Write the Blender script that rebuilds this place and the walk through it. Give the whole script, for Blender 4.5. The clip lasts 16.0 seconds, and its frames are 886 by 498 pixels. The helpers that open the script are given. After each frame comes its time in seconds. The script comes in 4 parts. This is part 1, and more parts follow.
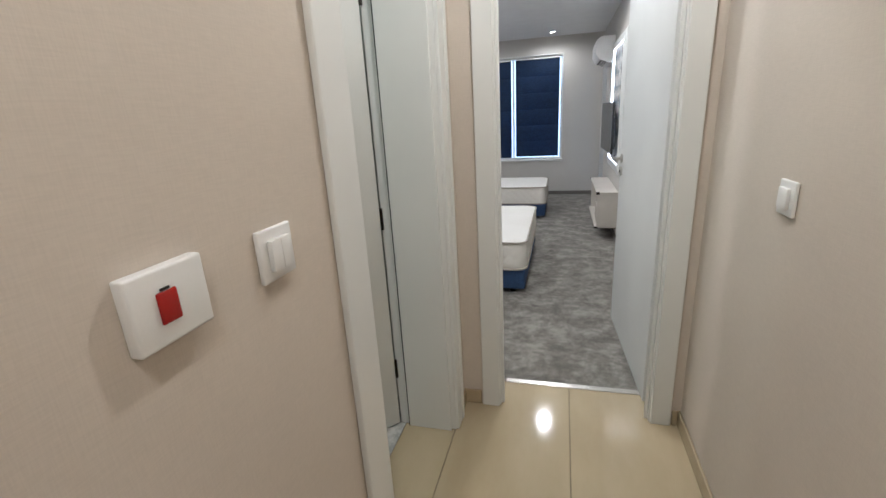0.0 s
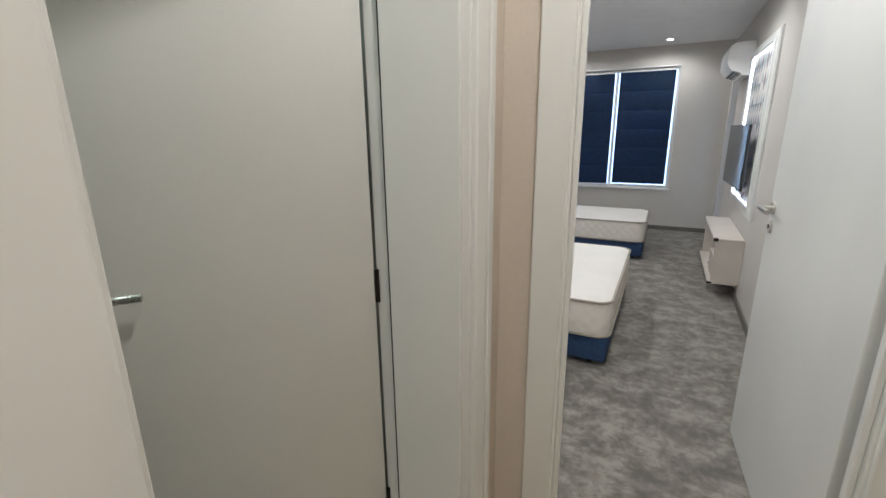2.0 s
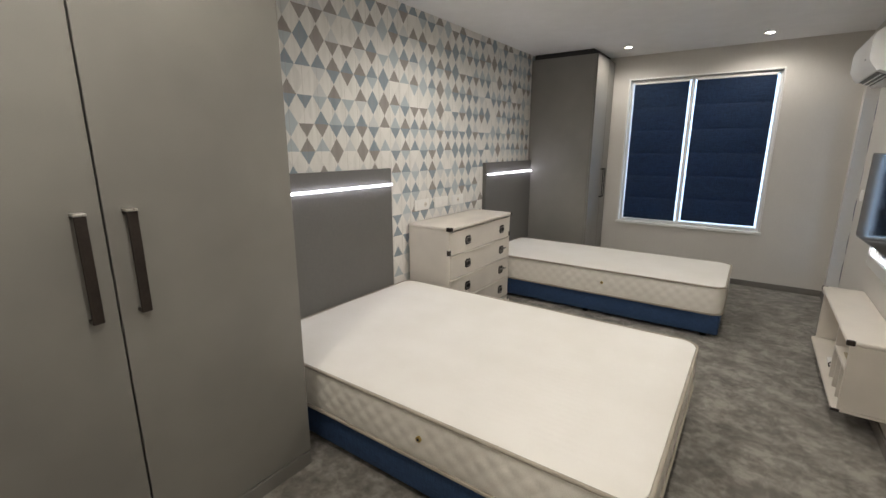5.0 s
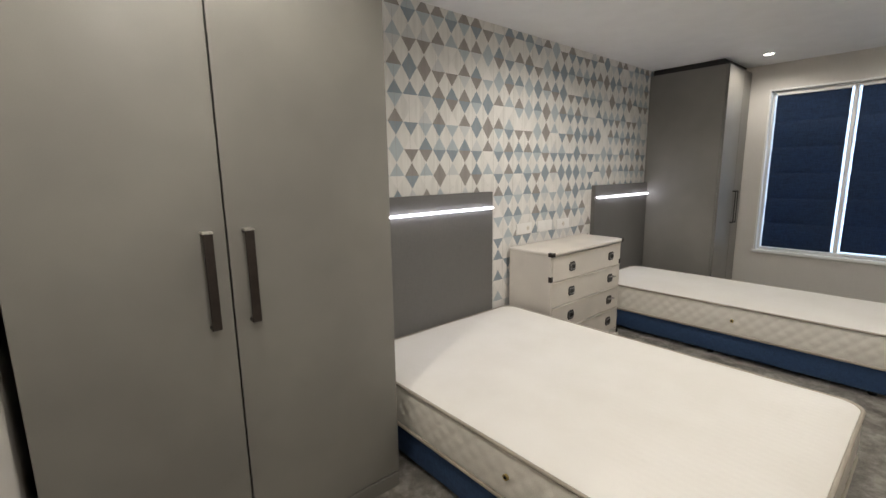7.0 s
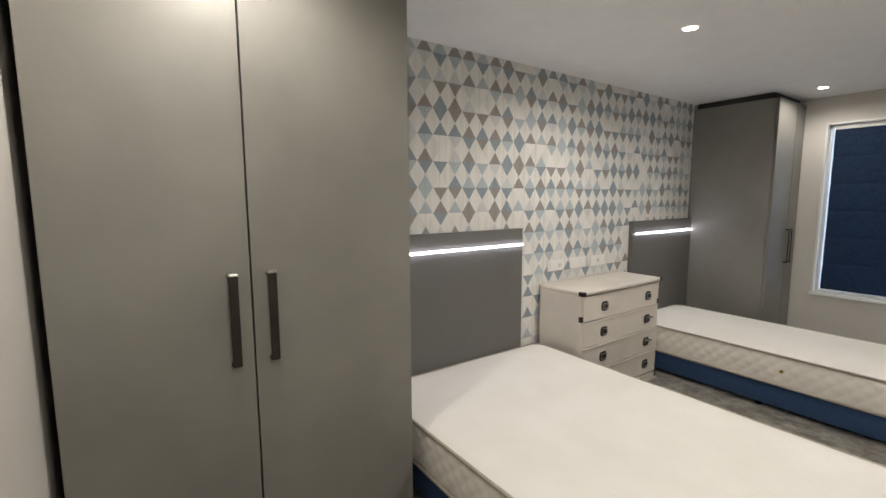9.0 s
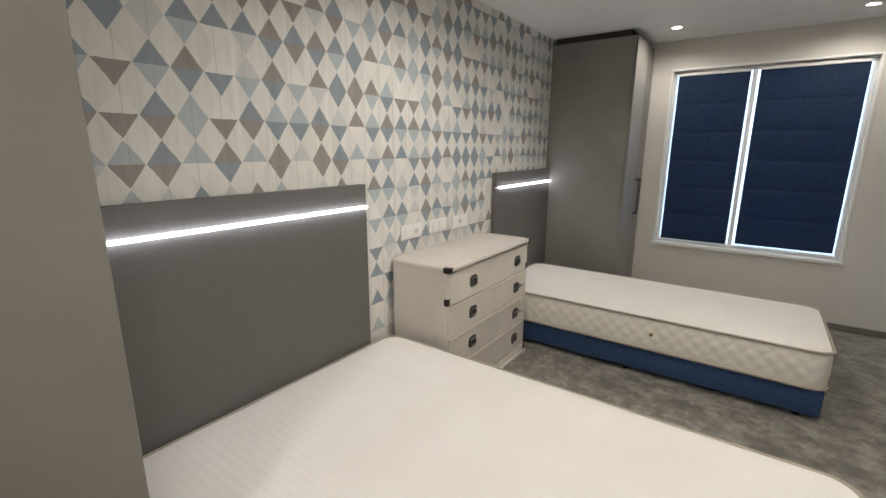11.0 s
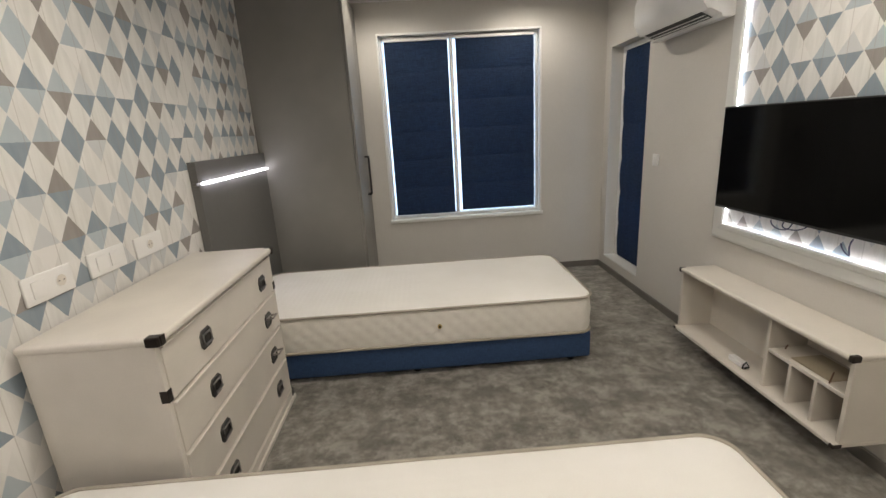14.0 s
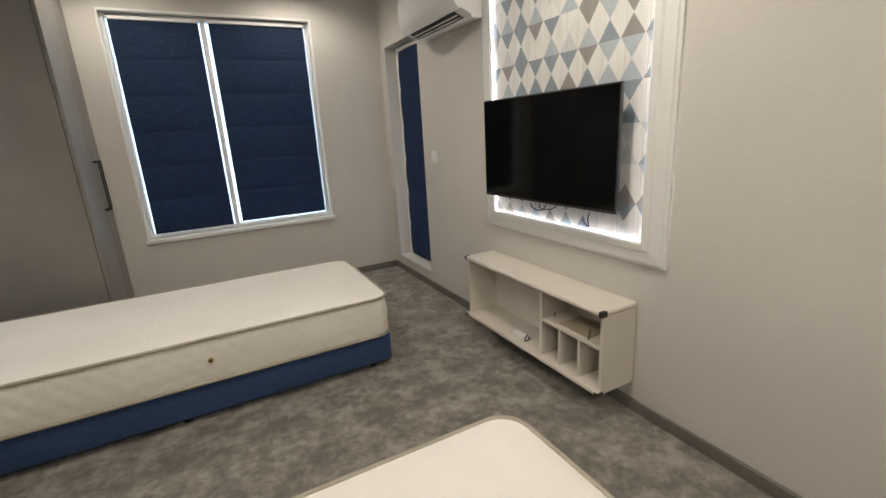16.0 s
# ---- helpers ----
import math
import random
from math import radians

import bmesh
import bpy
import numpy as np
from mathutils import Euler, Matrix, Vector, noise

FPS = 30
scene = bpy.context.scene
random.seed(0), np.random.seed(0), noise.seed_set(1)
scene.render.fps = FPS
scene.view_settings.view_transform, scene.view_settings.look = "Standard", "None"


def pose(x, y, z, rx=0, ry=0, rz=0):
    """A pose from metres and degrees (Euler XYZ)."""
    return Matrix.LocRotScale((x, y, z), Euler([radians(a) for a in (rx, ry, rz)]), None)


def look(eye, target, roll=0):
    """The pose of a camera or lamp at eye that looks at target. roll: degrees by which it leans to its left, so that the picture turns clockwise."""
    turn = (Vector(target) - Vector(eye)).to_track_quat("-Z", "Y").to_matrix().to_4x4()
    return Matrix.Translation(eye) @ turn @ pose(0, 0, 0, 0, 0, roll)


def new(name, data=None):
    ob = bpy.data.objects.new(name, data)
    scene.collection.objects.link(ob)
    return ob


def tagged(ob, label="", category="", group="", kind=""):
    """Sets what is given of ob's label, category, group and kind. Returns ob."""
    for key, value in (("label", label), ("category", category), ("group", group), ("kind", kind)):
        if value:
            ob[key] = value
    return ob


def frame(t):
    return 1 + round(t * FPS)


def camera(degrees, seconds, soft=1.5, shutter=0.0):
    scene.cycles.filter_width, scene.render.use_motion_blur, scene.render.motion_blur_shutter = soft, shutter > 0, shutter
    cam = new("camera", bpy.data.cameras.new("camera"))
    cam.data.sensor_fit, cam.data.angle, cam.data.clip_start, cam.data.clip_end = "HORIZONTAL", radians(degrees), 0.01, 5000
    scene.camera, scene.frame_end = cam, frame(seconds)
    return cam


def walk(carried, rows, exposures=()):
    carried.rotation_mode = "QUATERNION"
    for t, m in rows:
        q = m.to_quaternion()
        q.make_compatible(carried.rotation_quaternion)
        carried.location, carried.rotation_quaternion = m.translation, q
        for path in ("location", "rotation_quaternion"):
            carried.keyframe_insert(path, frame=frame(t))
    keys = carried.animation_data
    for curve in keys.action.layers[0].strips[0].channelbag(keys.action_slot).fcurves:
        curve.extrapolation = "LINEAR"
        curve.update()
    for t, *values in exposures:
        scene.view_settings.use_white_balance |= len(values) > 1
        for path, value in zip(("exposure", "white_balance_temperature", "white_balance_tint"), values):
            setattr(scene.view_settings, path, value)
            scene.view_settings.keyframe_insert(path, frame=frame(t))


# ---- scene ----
cam = camera(90.5, 16.0)
PATH = [
    (0, (2.209, -2.059, 1.392), (1.694, -0.217, 0.806), -3.3),
    (0.5, (2.255, -1.867, 1.381), (1.687, -0.036, 0.811), -3.6),
    (1, (2.269, -1.686, 1.375), (1.575, 0.106, 0.822), -3.7),
    (1.5, (2.216, -1.573, 1.459), (1.417, 0.173, 0.899), -2.4),
    (2, (2.156, -1.337, 1.391), (1.285, 0.387, 0.873), -0.7),
    (2.5, (2.166, -1.148, 1.365), (1.163, 0.515, 0.887), 0.2),
    (3, (2.172, -0.893, 1.37), (1.068, 0.713, 0.923), 0.4),
    (3.5, (2.155, -0.602, 1.41), (1.046, 1.001, 0.963), 0.2),
    (5.8, (2.066, 0.105, 1.449), (0.92, 1.68, 0.999), -0.2),
    (6, (2.06, 0.114, 1.441), (0.867, 1.66, 1.008), -0.5),
    (6.5, (2.025, 0.107, 1.439), (0.698, 1.546, 1.028), -0.6),
    (7, (2.096, 0.053, 1.441), (0.604, 1.339, 1.095), -0.9),
    (7.5, (2.202, 0.026, 1.48), (0.616, 1.201, 1.156), -0.7),
    (8, (2.246, -0.009, 1.55), (0.613, 1.109, 1.259), 0.4),
    (8.2, (2.285, 0.008, 1.542), (0.625, 1.095, 1.295), -0.3),
    (10.3, (1.738, 0.5, 1.497), (0.38, 1.921, 1.125), 0.3),
    (10.5, (1.672, 0.587, 1.484), (0.392, 2.064, 1.062), 0.4),
    (11, (1.558, 0.792, 1.477), (0.429, 2.382, 1.03), 0.3),
    (11.5, (1.438, 0.882, 1.445), (0.434, 2.555, 1.004), 0.0),
    (12, (1.272, 0.982, 1.424), (0.451, 2.75, 0.977), 0.0),
    (12.5, (1.183, 1.084, 1.378), (0.576, 2.931, 0.911), -1.2),
    (13, (1.136, 1.275, 1.357), (0.744, 3.172, 0.86), -2.0),
    (13.5, (1.089, 1.387, 1.351), (0.943, 3.319, 0.853), -2.4),
    (14, (1.079, 1.44, 1.384), (1.155, 3.369, 0.86), -3.4),
    (14.5, (0.924, 1.492, 1.309), (1.359, 3.38, 0.811), -1.7),
    (15, (1.038, 1.536, 1.34), (1.652, 3.36, 0.794), -3.5),
    (15.5, (1.19, 1.567, 1.269), (1.931, 3.354, 0.76), -3.8),
    (16, (1.254, 1.597, 1.27), (2.143, 3.312, 0.75), -3.3),
]
walk(cam, [(t, look(eye, target, roll)) for t, eye, target, roll in PATH], [(0, 0.04, 5550, 10), (2.5, 0.0, 5850, 10), (3.5, -0.10, 6250, 10), (5.8, 0.0, 6350, 10), (13.0, 0.0, 6450, 10), (15.0, 0.0, 6700, 10), (16.0, 0.0, 6700, 10)])

# ---------------------------------------------------------------- world and lights
world = bpy.data.worlds.new("sky")
scene.world = world
world.use_nodes = True
_n = world.node_tree.nodes
_sky = _n.new("ShaderNodeTexSky")
_sky.sky_type = "NISHITA"
_sky.sun_disc = False
_sky.sun_elevation = radians(35)
_sky.sun_rotation = radians(200)
world.node_tree.links.new(_sky.outputs[0], _n["Background"].inputs[0])
_n["Background"].inputs[1].default_value = 0.15

sun = new("sun", bpy.data.lights.new("sun", "SUN"))
sun.data.energy, sun.data.angle, sun.data.color = 1.0, radians(12), (1.0, 0.96, 0.9)
sun.matrix_world = look((0, -6, 8), (0, 0, 1))

CEIL = 2.44
ROOM_LAMPS = [(0.88, 0.40), (2.05, 0.40), (0.88, 2.70), (2.06, 2.78), (0.86, 5.02), (2.03, 5.10)]
HALL_LAMPS = [(2.22, -0.85), (2.22, -2.35)]


def lamp(name, x, y, z, watts, colour, size=169):
    """The light of one recessed ceiling spot, or of the added bathroom lamp that has no fixture."""
    ob = new(name, bpy.data.lights.new(name, "SPOT"))
    ob.data.energy, ob.data.color, ob.data.spot_size, ob.data.spot_blend = watts, colour, radians(size), 0.6
    ob.data.shadow_soft_size = 0.035
    ob.matrix_world = pose(x, y, z)
    return ob


for _x, _y in ROOM_LAMPS:
    lamp("spot_light", _x, _y, CEIL - 0.03, 34 if _y < 1 else 40 if _y < 4 else 16, (1.0, 0.925, 0.82))
for _x, _y in HALL_LAMPS:
    lamp("spot_light", _x, _y, CEIL - 0.03, 28, (1.0, 0.915, 0.775))
# added unseen fill lamp, tints the bathroom and its door leaf green
lamp("spot_light", 0.9, -1.3, CEIL - 0.03, 11, (0.86, 1.0, 0.82))

# ---------------------------------------------------------------- materials


class Nodes:
    """Short hand for wiring one material."""

    def __init__(self, name):
        self.mat = bpy.data.materials.new(name)
        self.mat.use_nodes = True
        self.tree = self.mat.node_tree
        self.bsdf = self.tree.nodes["Principled BSDF"]

    def add(self, kind, **values):
        node = self.tree.nodes.new(kind)
        for key, value in values.items():
            node.inputs[key].default_value = value
        return node

    def link(self, a, b):
        self.tree.links.new(a, b)

    def math(self, op, a, b=None):
        node = self.tree.nodes.new("ShaderNodeMath")
        node.operation = op
        for i, v in enumerate((a, b)):
            if v is None:
                continue
            if isinstance(v, (int, float)):
                node.inputs[i].default_value = v
            else:
                self.link(v, node.inputs[i])
        return node.outputs[0]

    def mix(self, fac, a, b, blend="MIX"):
        node = self.tree.nodes.new("ShaderNodeMix")
        node.data_type, node.blend_type = "RGBA", blend
        for i, v in ((0, fac), (6, a), (7, b)):
            if isinstance(v, (int, float)):
                node.inputs[i].default_value = v
            elif isinstance(v, tuple):
                node.inputs[i].default_value = (*v, 1)
            else:
                self.link(v, node.inputs[i])
        return node.outputs[2]

    def noise(self, scale, detail=4, rough=0.55, stretch=None):
        node = self.add("ShaderNodeTexNoise", Scale=scale, Detail=detail, Roughness=rough)
        geo = self.add("ShaderNodeNewGeometry")
        if stretch:
            m = self.tree.nodes.new("ShaderNodeMapping")
            m.inputs["Scale"].default_value = stretch
            self.link(geo.outputs["Position"], m.inputs["Vector"])
            self.link(m.outputs[0], node.inputs["Vector"])
        else:
            self.link(geo.outputs["Position"], node.inputs["Vector"])
        return node.outputs["Fac"]

    def ramp(self, fac, *stops, constant=False):
        node = self.tree.nodes.new("ShaderNodeValToRGB")
        el = node.color_ramp.elements
        if constant:
            node.color_ramp.interpolation = "CONSTANT"
        while len(el) < len(stops):
            el.new(0.5)
        for e, (p, c) in zip(el, stops):
            e.position, e.color = p, (*c, 1)
        self.link(fac, node.inputs[0])
        return node.outputs[0]

    def bump(self, height, strength, distance=0.002):
        node = self.add("ShaderNodeBump", Strength=strength, Distance=distance)
        self.link(height, node.inputs["Height"])
        self.link(node.outputs[0], self.bsdf.inputs["Normal"])
        return node


def grey(v):
    return (v, v, v)


def plain(name, colour, rough=0.5, metal=0.0, vary=0.08, scale=6.0, grain=200.0, bump=0.1, stretch=None, coat=0.0):
    """A surface with slow stains, fine grain and a light relief."""
    m = Nodes(name)
    slow, fine = m.noise(scale, 3), m.noise(grain, 3, 0.6, stretch)
    dark = tuple(c * (1 - vary) for c in colour)
    lite = tuple(min(1, c * (1 + vary)) for c in colour)
    a = m.ramp(slow, (0.35, dark), (0.65, lite))
    f = m.ramp(fine, (0.3, grey(1 - vary)), (0.7, grey(1.0)))
    m.link(m.mix(0.8, a, f, "MULTIPLY"), m.bsdf.inputs["Base Color"])
    r = m.ramp(fine, (0.3, grey(max(0.02, rough * 0.95))), (0.7, grey(min(1, rough * 1.05))))
    m.link(r, m.bsdf.inputs["Roughness"])
    m.bsdf.inputs["Metallic"].default_value = metal
    m.bsdf.inputs["Coat Weight"].default_value = coat
    m.bump(fine, bump, 0.001)
    return m.mat


def glow(name, colour, strength):
    m = Nodes(name)
    m.bsdf.inputs["Base Color"].default_value = (*colour, 1)
    m.bsdf.inputs["Emission Color"].default_value = (*colour, 1)
    m.bsdf.inputs["Emission Strength"].default_value = strength
    return m.mat


def make_wallpaper():
    """Harlequin print in blue, pale blue and taupe on whitewashed boards; runs over y and z."""
    m = Nodes("wallpaper")
    geo = m.add("ShaderNodeNewGeometry")
    sep = m.add("ShaderNodeSeparateXYZ")
    m.link(geo.outputs["Position"], sep.inputs[0])
    wob = m.math("MULTIPLY", m.math("SUBTRACT", m.noise(60, 2), 0.5), 0.03)
    u = m.math("ADD", m.math("DIVIDE", m.math("SUBTRACT", sep.outputs["Y"], 1.890), 0.1135), wob)
    v = m.math("ADD", m.math("DIVIDE", m.math("SUBTRACT", sep.outputs["Z"], 1.500), 0.1610), wob)
    i, j = m.math("FLOOR", u), m.math("FLOOR", v)
    fu = m.math("ABSOLUTE", m.math("SUBTRACT", m.math("FRACT", u), 0.5))
    fv = m.math("SUBTRACT", m.math("FRACT", v), 0.5)
    inside = m.math("LESS_THAN", m.math("ADD", fu, m.math("ABSOLUTE", fv)), 0.488)
    upper = m.math("GREATER_THAN", fv, 0.0)
    comb = m.add("ShaderNodeCombineXYZ")
    for k, s in enumerate((i, j, upper)):
        m.link(s, comb.inputs[k])
    rnd = m.add("ShaderNodeTexWhiteNoise")
    rnd.noise_dimensions = "3D"
    m.link(comb.outputs[0], rnd.inputs["Vector"])
    white = (0.74, 0.72, 0.69)
    tint = m.ramp(rnd.outputs["Value"], (0.0, white), (0.10, (0.215, 0.190, 0.172)), (0.36, (0.172, 0.232, 0.282)), (0.62, (0.37, 0.435, 0.475)), (0.84, (0.54, 0.555, 0.56)), constant=True)
    board = m.noise(26, 5, 0.65, (1, 1.0, 0.12))
    ground = m.ramp(board, (0.25, (0.60, 0.585, 0.555)), (0.7, (0.77, 0.755, 0.725)))
    worn = m.mix(m.math("MULTIPLY", board, 0.30), tint, (0.70, 0.68, 0.66))
    colour = m.mix(inside, ground, worn)
    shift = m.math("MULTIPLY", m.noise(3, 2, 0.5, (1, 1, 0.3)), 0.05)
    seam = m.math("LESS_THAN", m.math("FRACT", m.math("ADD", m.math("DIVIDE", sep.outputs["Y"], 0.107), shift)), 0.030)
    colour = m.mix(m.math("MULTIPLY", seam, 0.42), colour, (0.33, 0.29, 0.26))
    m.link(colour, m.bsdf.inputs["Base Color"])
    m.bsdf.inputs["Roughness"].default_value = 0.7
    m.bump(board, 0.15, 0.001)
    return m.mat


def make_weave(name, colour, scale, rough=0.85, strength=0.35, vary=0.12):
    """Woven cloth or textile wallpaper: crossing threads in relief."""
    m = Nodes(name)
    a = m.noise(scale, 2, 0.6, (1, 1, 0.08))
    b = m.noise(scale, 2, 0.6, (0.08, 0.08, 1))
    t = m.math("MULTIPLY", m.math("ADD", a, b), 0.5)
    slow = m.noise(1.7, 3)
    lo = tuple(c * (1 - vary) for c in colour)
    hi = tuple(c * (1 + vary) for c in colour)
    base = m.ramp(t, (0.38, lo), (0.62, hi))
    m.link(m.mix(0.6, base, m.ramp(slow, (0.3, grey(0.9)), (0.7, grey(1.0))), "MULTIPLY"), m.bsdf.inputs["Base Color"])
    m.bsdf.inputs["Roughness"].default_value = rough
    m.bump(t, strength, 0.0015)
    return m.mat


def make_carpet():
    m = Nodes("carpet")
    blotch = m.noise(7.0, 6, 0.66)
    patch = m.noise(24.0, 4, 0.62)
    pile = m.noise(380, 2, 0.7)
    both = m.math("ADD", m.math("MULTIPLY", blotch, 0.66), m.math("MULTIPLY", patch, 0.34))
    a = m.ramp(both, (0.41, (0.140, 0.127, 0.108)), (0.50, (0.228, 0.210, 0.181)), (0.59, (0.370, 0.345, 0.302)))
    m.link(m.mix(0.5, a, m.ramp(pile, (0.3, grey(0.6)), (0.7, grey(1.0))), "MULTIPLY"), m.bsdf.inputs["Base Color"])
    m.bsdf.inputs["Roughness"].default_value = 0.95
    m.bsdf.inputs["Sheen Weight"].default_value = 0.25
    m.bump(pile, 0.8, 0.004)
    return m.mat


def make_quilt():
    """Pale knitted ticking with stitched diamonds pressed in."""
    m = Nodes("ticking")
    fine = m.noise(300, 2)
    m.link(m.ramp(fine, (0.3, (0.70, 0.665, 0.60)), (0.7, (0.80, 0.77, 0.71))), m.bsdf.inputs["Base Color"])
    m.bsdf.inputs["Roughness"].default_value = 0.85
    m.bump(fine, 0.25, 0.001)
    return m.mat


def make_sheet():
    """Smooth knitted mattress cover with a faint puffed quilting."""
    m = Nodes("mattress_top_cloth")
    fine = m.noise(320, 3)
    cell = m.add("ShaderNodeTexVoronoi", Scale=30.0, Randomness=0.15)
    cell.feature = "SMOOTH_F1"
    geo = m.add("ShaderNodeNewGeometry")
    m.link(geo.outputs["Position"], cell.inputs["Vector"])
    slow = m.noise(3.0, 3)
    base = m.ramp(slow, (0.35, (0.785, 0.762, 0.715)), (0.65, (0.825, 0.805, 0.765)))
    m.link(m.mix(0.5, base, m.ramp(fine, (0.3, grey(0.93)), (0.7, grey(1.0))), "MULTIPLY"), m.bsdf.inputs["Base Color"])
    m.bsdf.inputs["Roughness"].default_value = 0.85
    h = m.math("ADD", m.math("MULTIPLY", cell.outputs["Distance"], -2.0), m.math("MULTIPLY", fine, 0.25))
    m.bump(h, 0.18, 0.004)
    return m.mat


def make_screen():
    """Dark, semi-gloss panel glass."""
    m = Nodes("screen_glass")
    m.link(m.ramp(m.noise(2, 2), (0.3, grey(0.003)), (0.7, grey(0.005))), m.bsdf.inputs["Base Color"])
    m.bsdf.inputs["Roughness"].default_value = 0.08
    m.bsdf.inputs["Specular IOR Level"].default_value = 0.22
    return m.mat


def make_tile():
    m = Nodes("polished_tile")
    vein = m.noise(1.6, 6, 0.6, (1.6, 0.5, 1))
    rnd = m.tree.nodes.new("ShaderNodeObjectInfo").outputs["Random"]
    c = m.ramp(vein, (0.3, (0.46, 0.37, 0.235)), (0.7, (0.58, 0.49, 0.335)))
    m.link(m.mix(0.35, c, m.ramp(rnd, (0, grey(0.86)), (1, grey(1.0))), "MULTIPLY"), m.bsdf.inputs["Base Color"])
    m.bsdf.inputs["Roughness"].default_value = 0.09
    m.bump(m.noise(4, 2), 0.03, 0.002)
    return m.mat


def make_marble():
    m = Nodes("white_marble")
    v = m.noise(3.5, 8, 0.7)
    m.link(m.ramp(v, (0.40, (0.78, 0.78, 0.77)), (0.5, (0.45, 0.46, 0.47)), (0.56, (0.80, 0.80, 0.79))), m.bsdf.inputs["Base Color"])
    m.bsdf.inputs["Roughness"].default_value = 0.12
    return m.mat


def make_glass():
    m = Nodes("window_glass")
    m.bsdf.inputs["Transmission Weight"].default_value = 1.0
    m.bsdf.inputs["Roughness"].default_value = 0.0
    m.bsdf.inputs["IOR"].default_value = 1.02
    return m.mat


WALLPAPER = make_wallpaper()
CARPET = make_carpet()
HALL_PAPER = make_weave("beige_textile_wallpaper", (0.63, 0.56, 0.482), 420, 0.8, 0.15, 0.035)
ROOM_PAINT = make_weave("grey_wall_covering", (0.60, 0.575, 0.535), 300, 0.8, 0.08, 0.025)
CEILING_PAINT = plain("ceiling_paint", grey(0.84), 0.55, vary=0.02, bump=0.05)
WHITE_LACQUER = plain("white_lacquer", (0.74, 0.74, 0.715), 0.30, vary=0.012, scale=2, grain=700, bump=0.008)
DOOR_FILM = plain("white_door_film", (0.72, 0.725, 0.70), 0.38, vary=0.03, scale=2, grain=320, bump=0.05, stretch=(1, 1, 0.3))
WHITE_PLASTIC = plain("white_plastic", (0.80, 0.79, 0.77), 0.3, vary=0.02, bump=0.02)
CREAM_WOOD = plain("limed_cream_wood", (0.66, 0.615, 0.55), 0.45, vary=0.06, scale=3, grain=60, bump=0.12, stretch=(6, 0.6, 6))
GREY_WOOD = plain("grey_laminate", (0.205, 0.196, 0.178), 0.36, vary=0.09, scale=2, grain=420, bump=0.10)
GREY_PANEL = make_weave("grey_leatherette", (0.132, 0.129, 0.122), 300, 0.5, 0.12, 0.06)
DARK_GAP = plain("dark_edge", grey(0.02), 0.7, vary=0.1)
BRONZE = plain("bronze_metal", (0.046, 0.037, 0.032), 0.42, 0.7, vary=0.25, grain=150, bump=0.2)
PEWTER = plain("aged_pewter", (0.42, 0.40, 0.385), 0.30, 0.95, vary=0.25, grain=120, bump=0.3)
STEEL = plain("satin_steel", (0.62, 0.60, 0.56), 0.28, 1.0, vary=0.04, bump=0.04)
DARK_PEWTER = plain("dark_pewter", (0.10, 0.095, 0.09), 0.36, 0.85, vary=0.3, grain=120, bump=0.25)
BLACK_PLASTIC = plain("black_plastic", grey(0.012), 0.35, vary=0.1, bump=0.05)
SCREEN = make_screen()
NAVY = make_weave("navy_upholstery", (0.025, 0.058, 0.138), 340, 0.85, 0.6, 0.30)
BLIND = make_weave("navy_blind_cloth", (0.023, 0.047, 0.098), 230, 0.85, 0.5, 0.30)
TICKING = make_quilt()
SHEET = make_sheet()
PIPING = plain("grey_beige_piping", (0.40, 0.36, 0.30), 0.8, vary=0.1)
TILE = make_tile()
GROUT = plain("grout", (0.30, 0.25, 0.17), 0.8)
MARBLE = make_marble()
BATH_TILE = plain("bathroom_tile", (0.60, 0.60, 0.57), 0.2, vary=0.06, scale=2)
SKIRTING = plain("grey_skirting", (0.16, 0.148, 0.132), 0.4, vary=0.12, grain=80, stretch=(0.3, 0.3, 4))
SKIRT_TILE = plain("beige_skirting_tile", (0.47, 0.38, 0.25), 0.15, vary=0.08)
RED = plain("red_plastic", (0.36, 0.010, 0.008), 0.22, vary=0.03)
BRASS = plain("brass", (0.55, 0.42, 0.16), 0.3, 1.0)
GLASS = make_glass()
LED = glow("led_diffuser", (0.93, 0.90, 1.0), 16.0)
LED_TV = glow("led_tape", (0.90, 0.92, 1.0), 14.0)
DAYLIGHT = glow("daylight_haze", (0.62, 0.80, 1.0), 2.2)
LAMP_LENS = glow("lamp_lens", (1.0, 0.92, 0.82), 60.0)
GROUND = plain("ground_outside", (0.25, 0.24, 0.22), 0.9, vary=0.2, scale=0.5)
STICK = plain("brown_stick", (0.16, 0.08, 0.04), 0.5)
PAPER_BROWN = plain("pale_brown_card", (0.46, 0.40, 0.29), 0.7, vary=0.1)
CABLE = plain("cable", (0.02, 0.02, 0.08), 0.4)

# ---------------------------------------------------------------- mesh helpers


def box_in(bm, lo, hi, bevel=0.0, seg=1):
    """Adds one box, bevelled along its edges, to bm."""
    lo, hi = [min(a, b) for a, b in zip(lo, hi)], [max(a, b) for a, b in zip(lo, hi)]
    m = Matrix.Translation([(a + b) / 2 for a, b in zip(lo, hi)]) @ Matrix.Diagonal((*[b - a for a, b in zip(lo, hi)], 1))
    made = bmesh.ops.create_cube(bm, size=1, matrix=m)["verts"]
    if bevel:
        edges = list({e for v in made for e in v.link_edges})
        bmesh.ops.bevel(bm, geom=edges, offset=bevel, segments=seg, profile=0.5, affect="EDGES", clamp_overlap=True)
    return bm


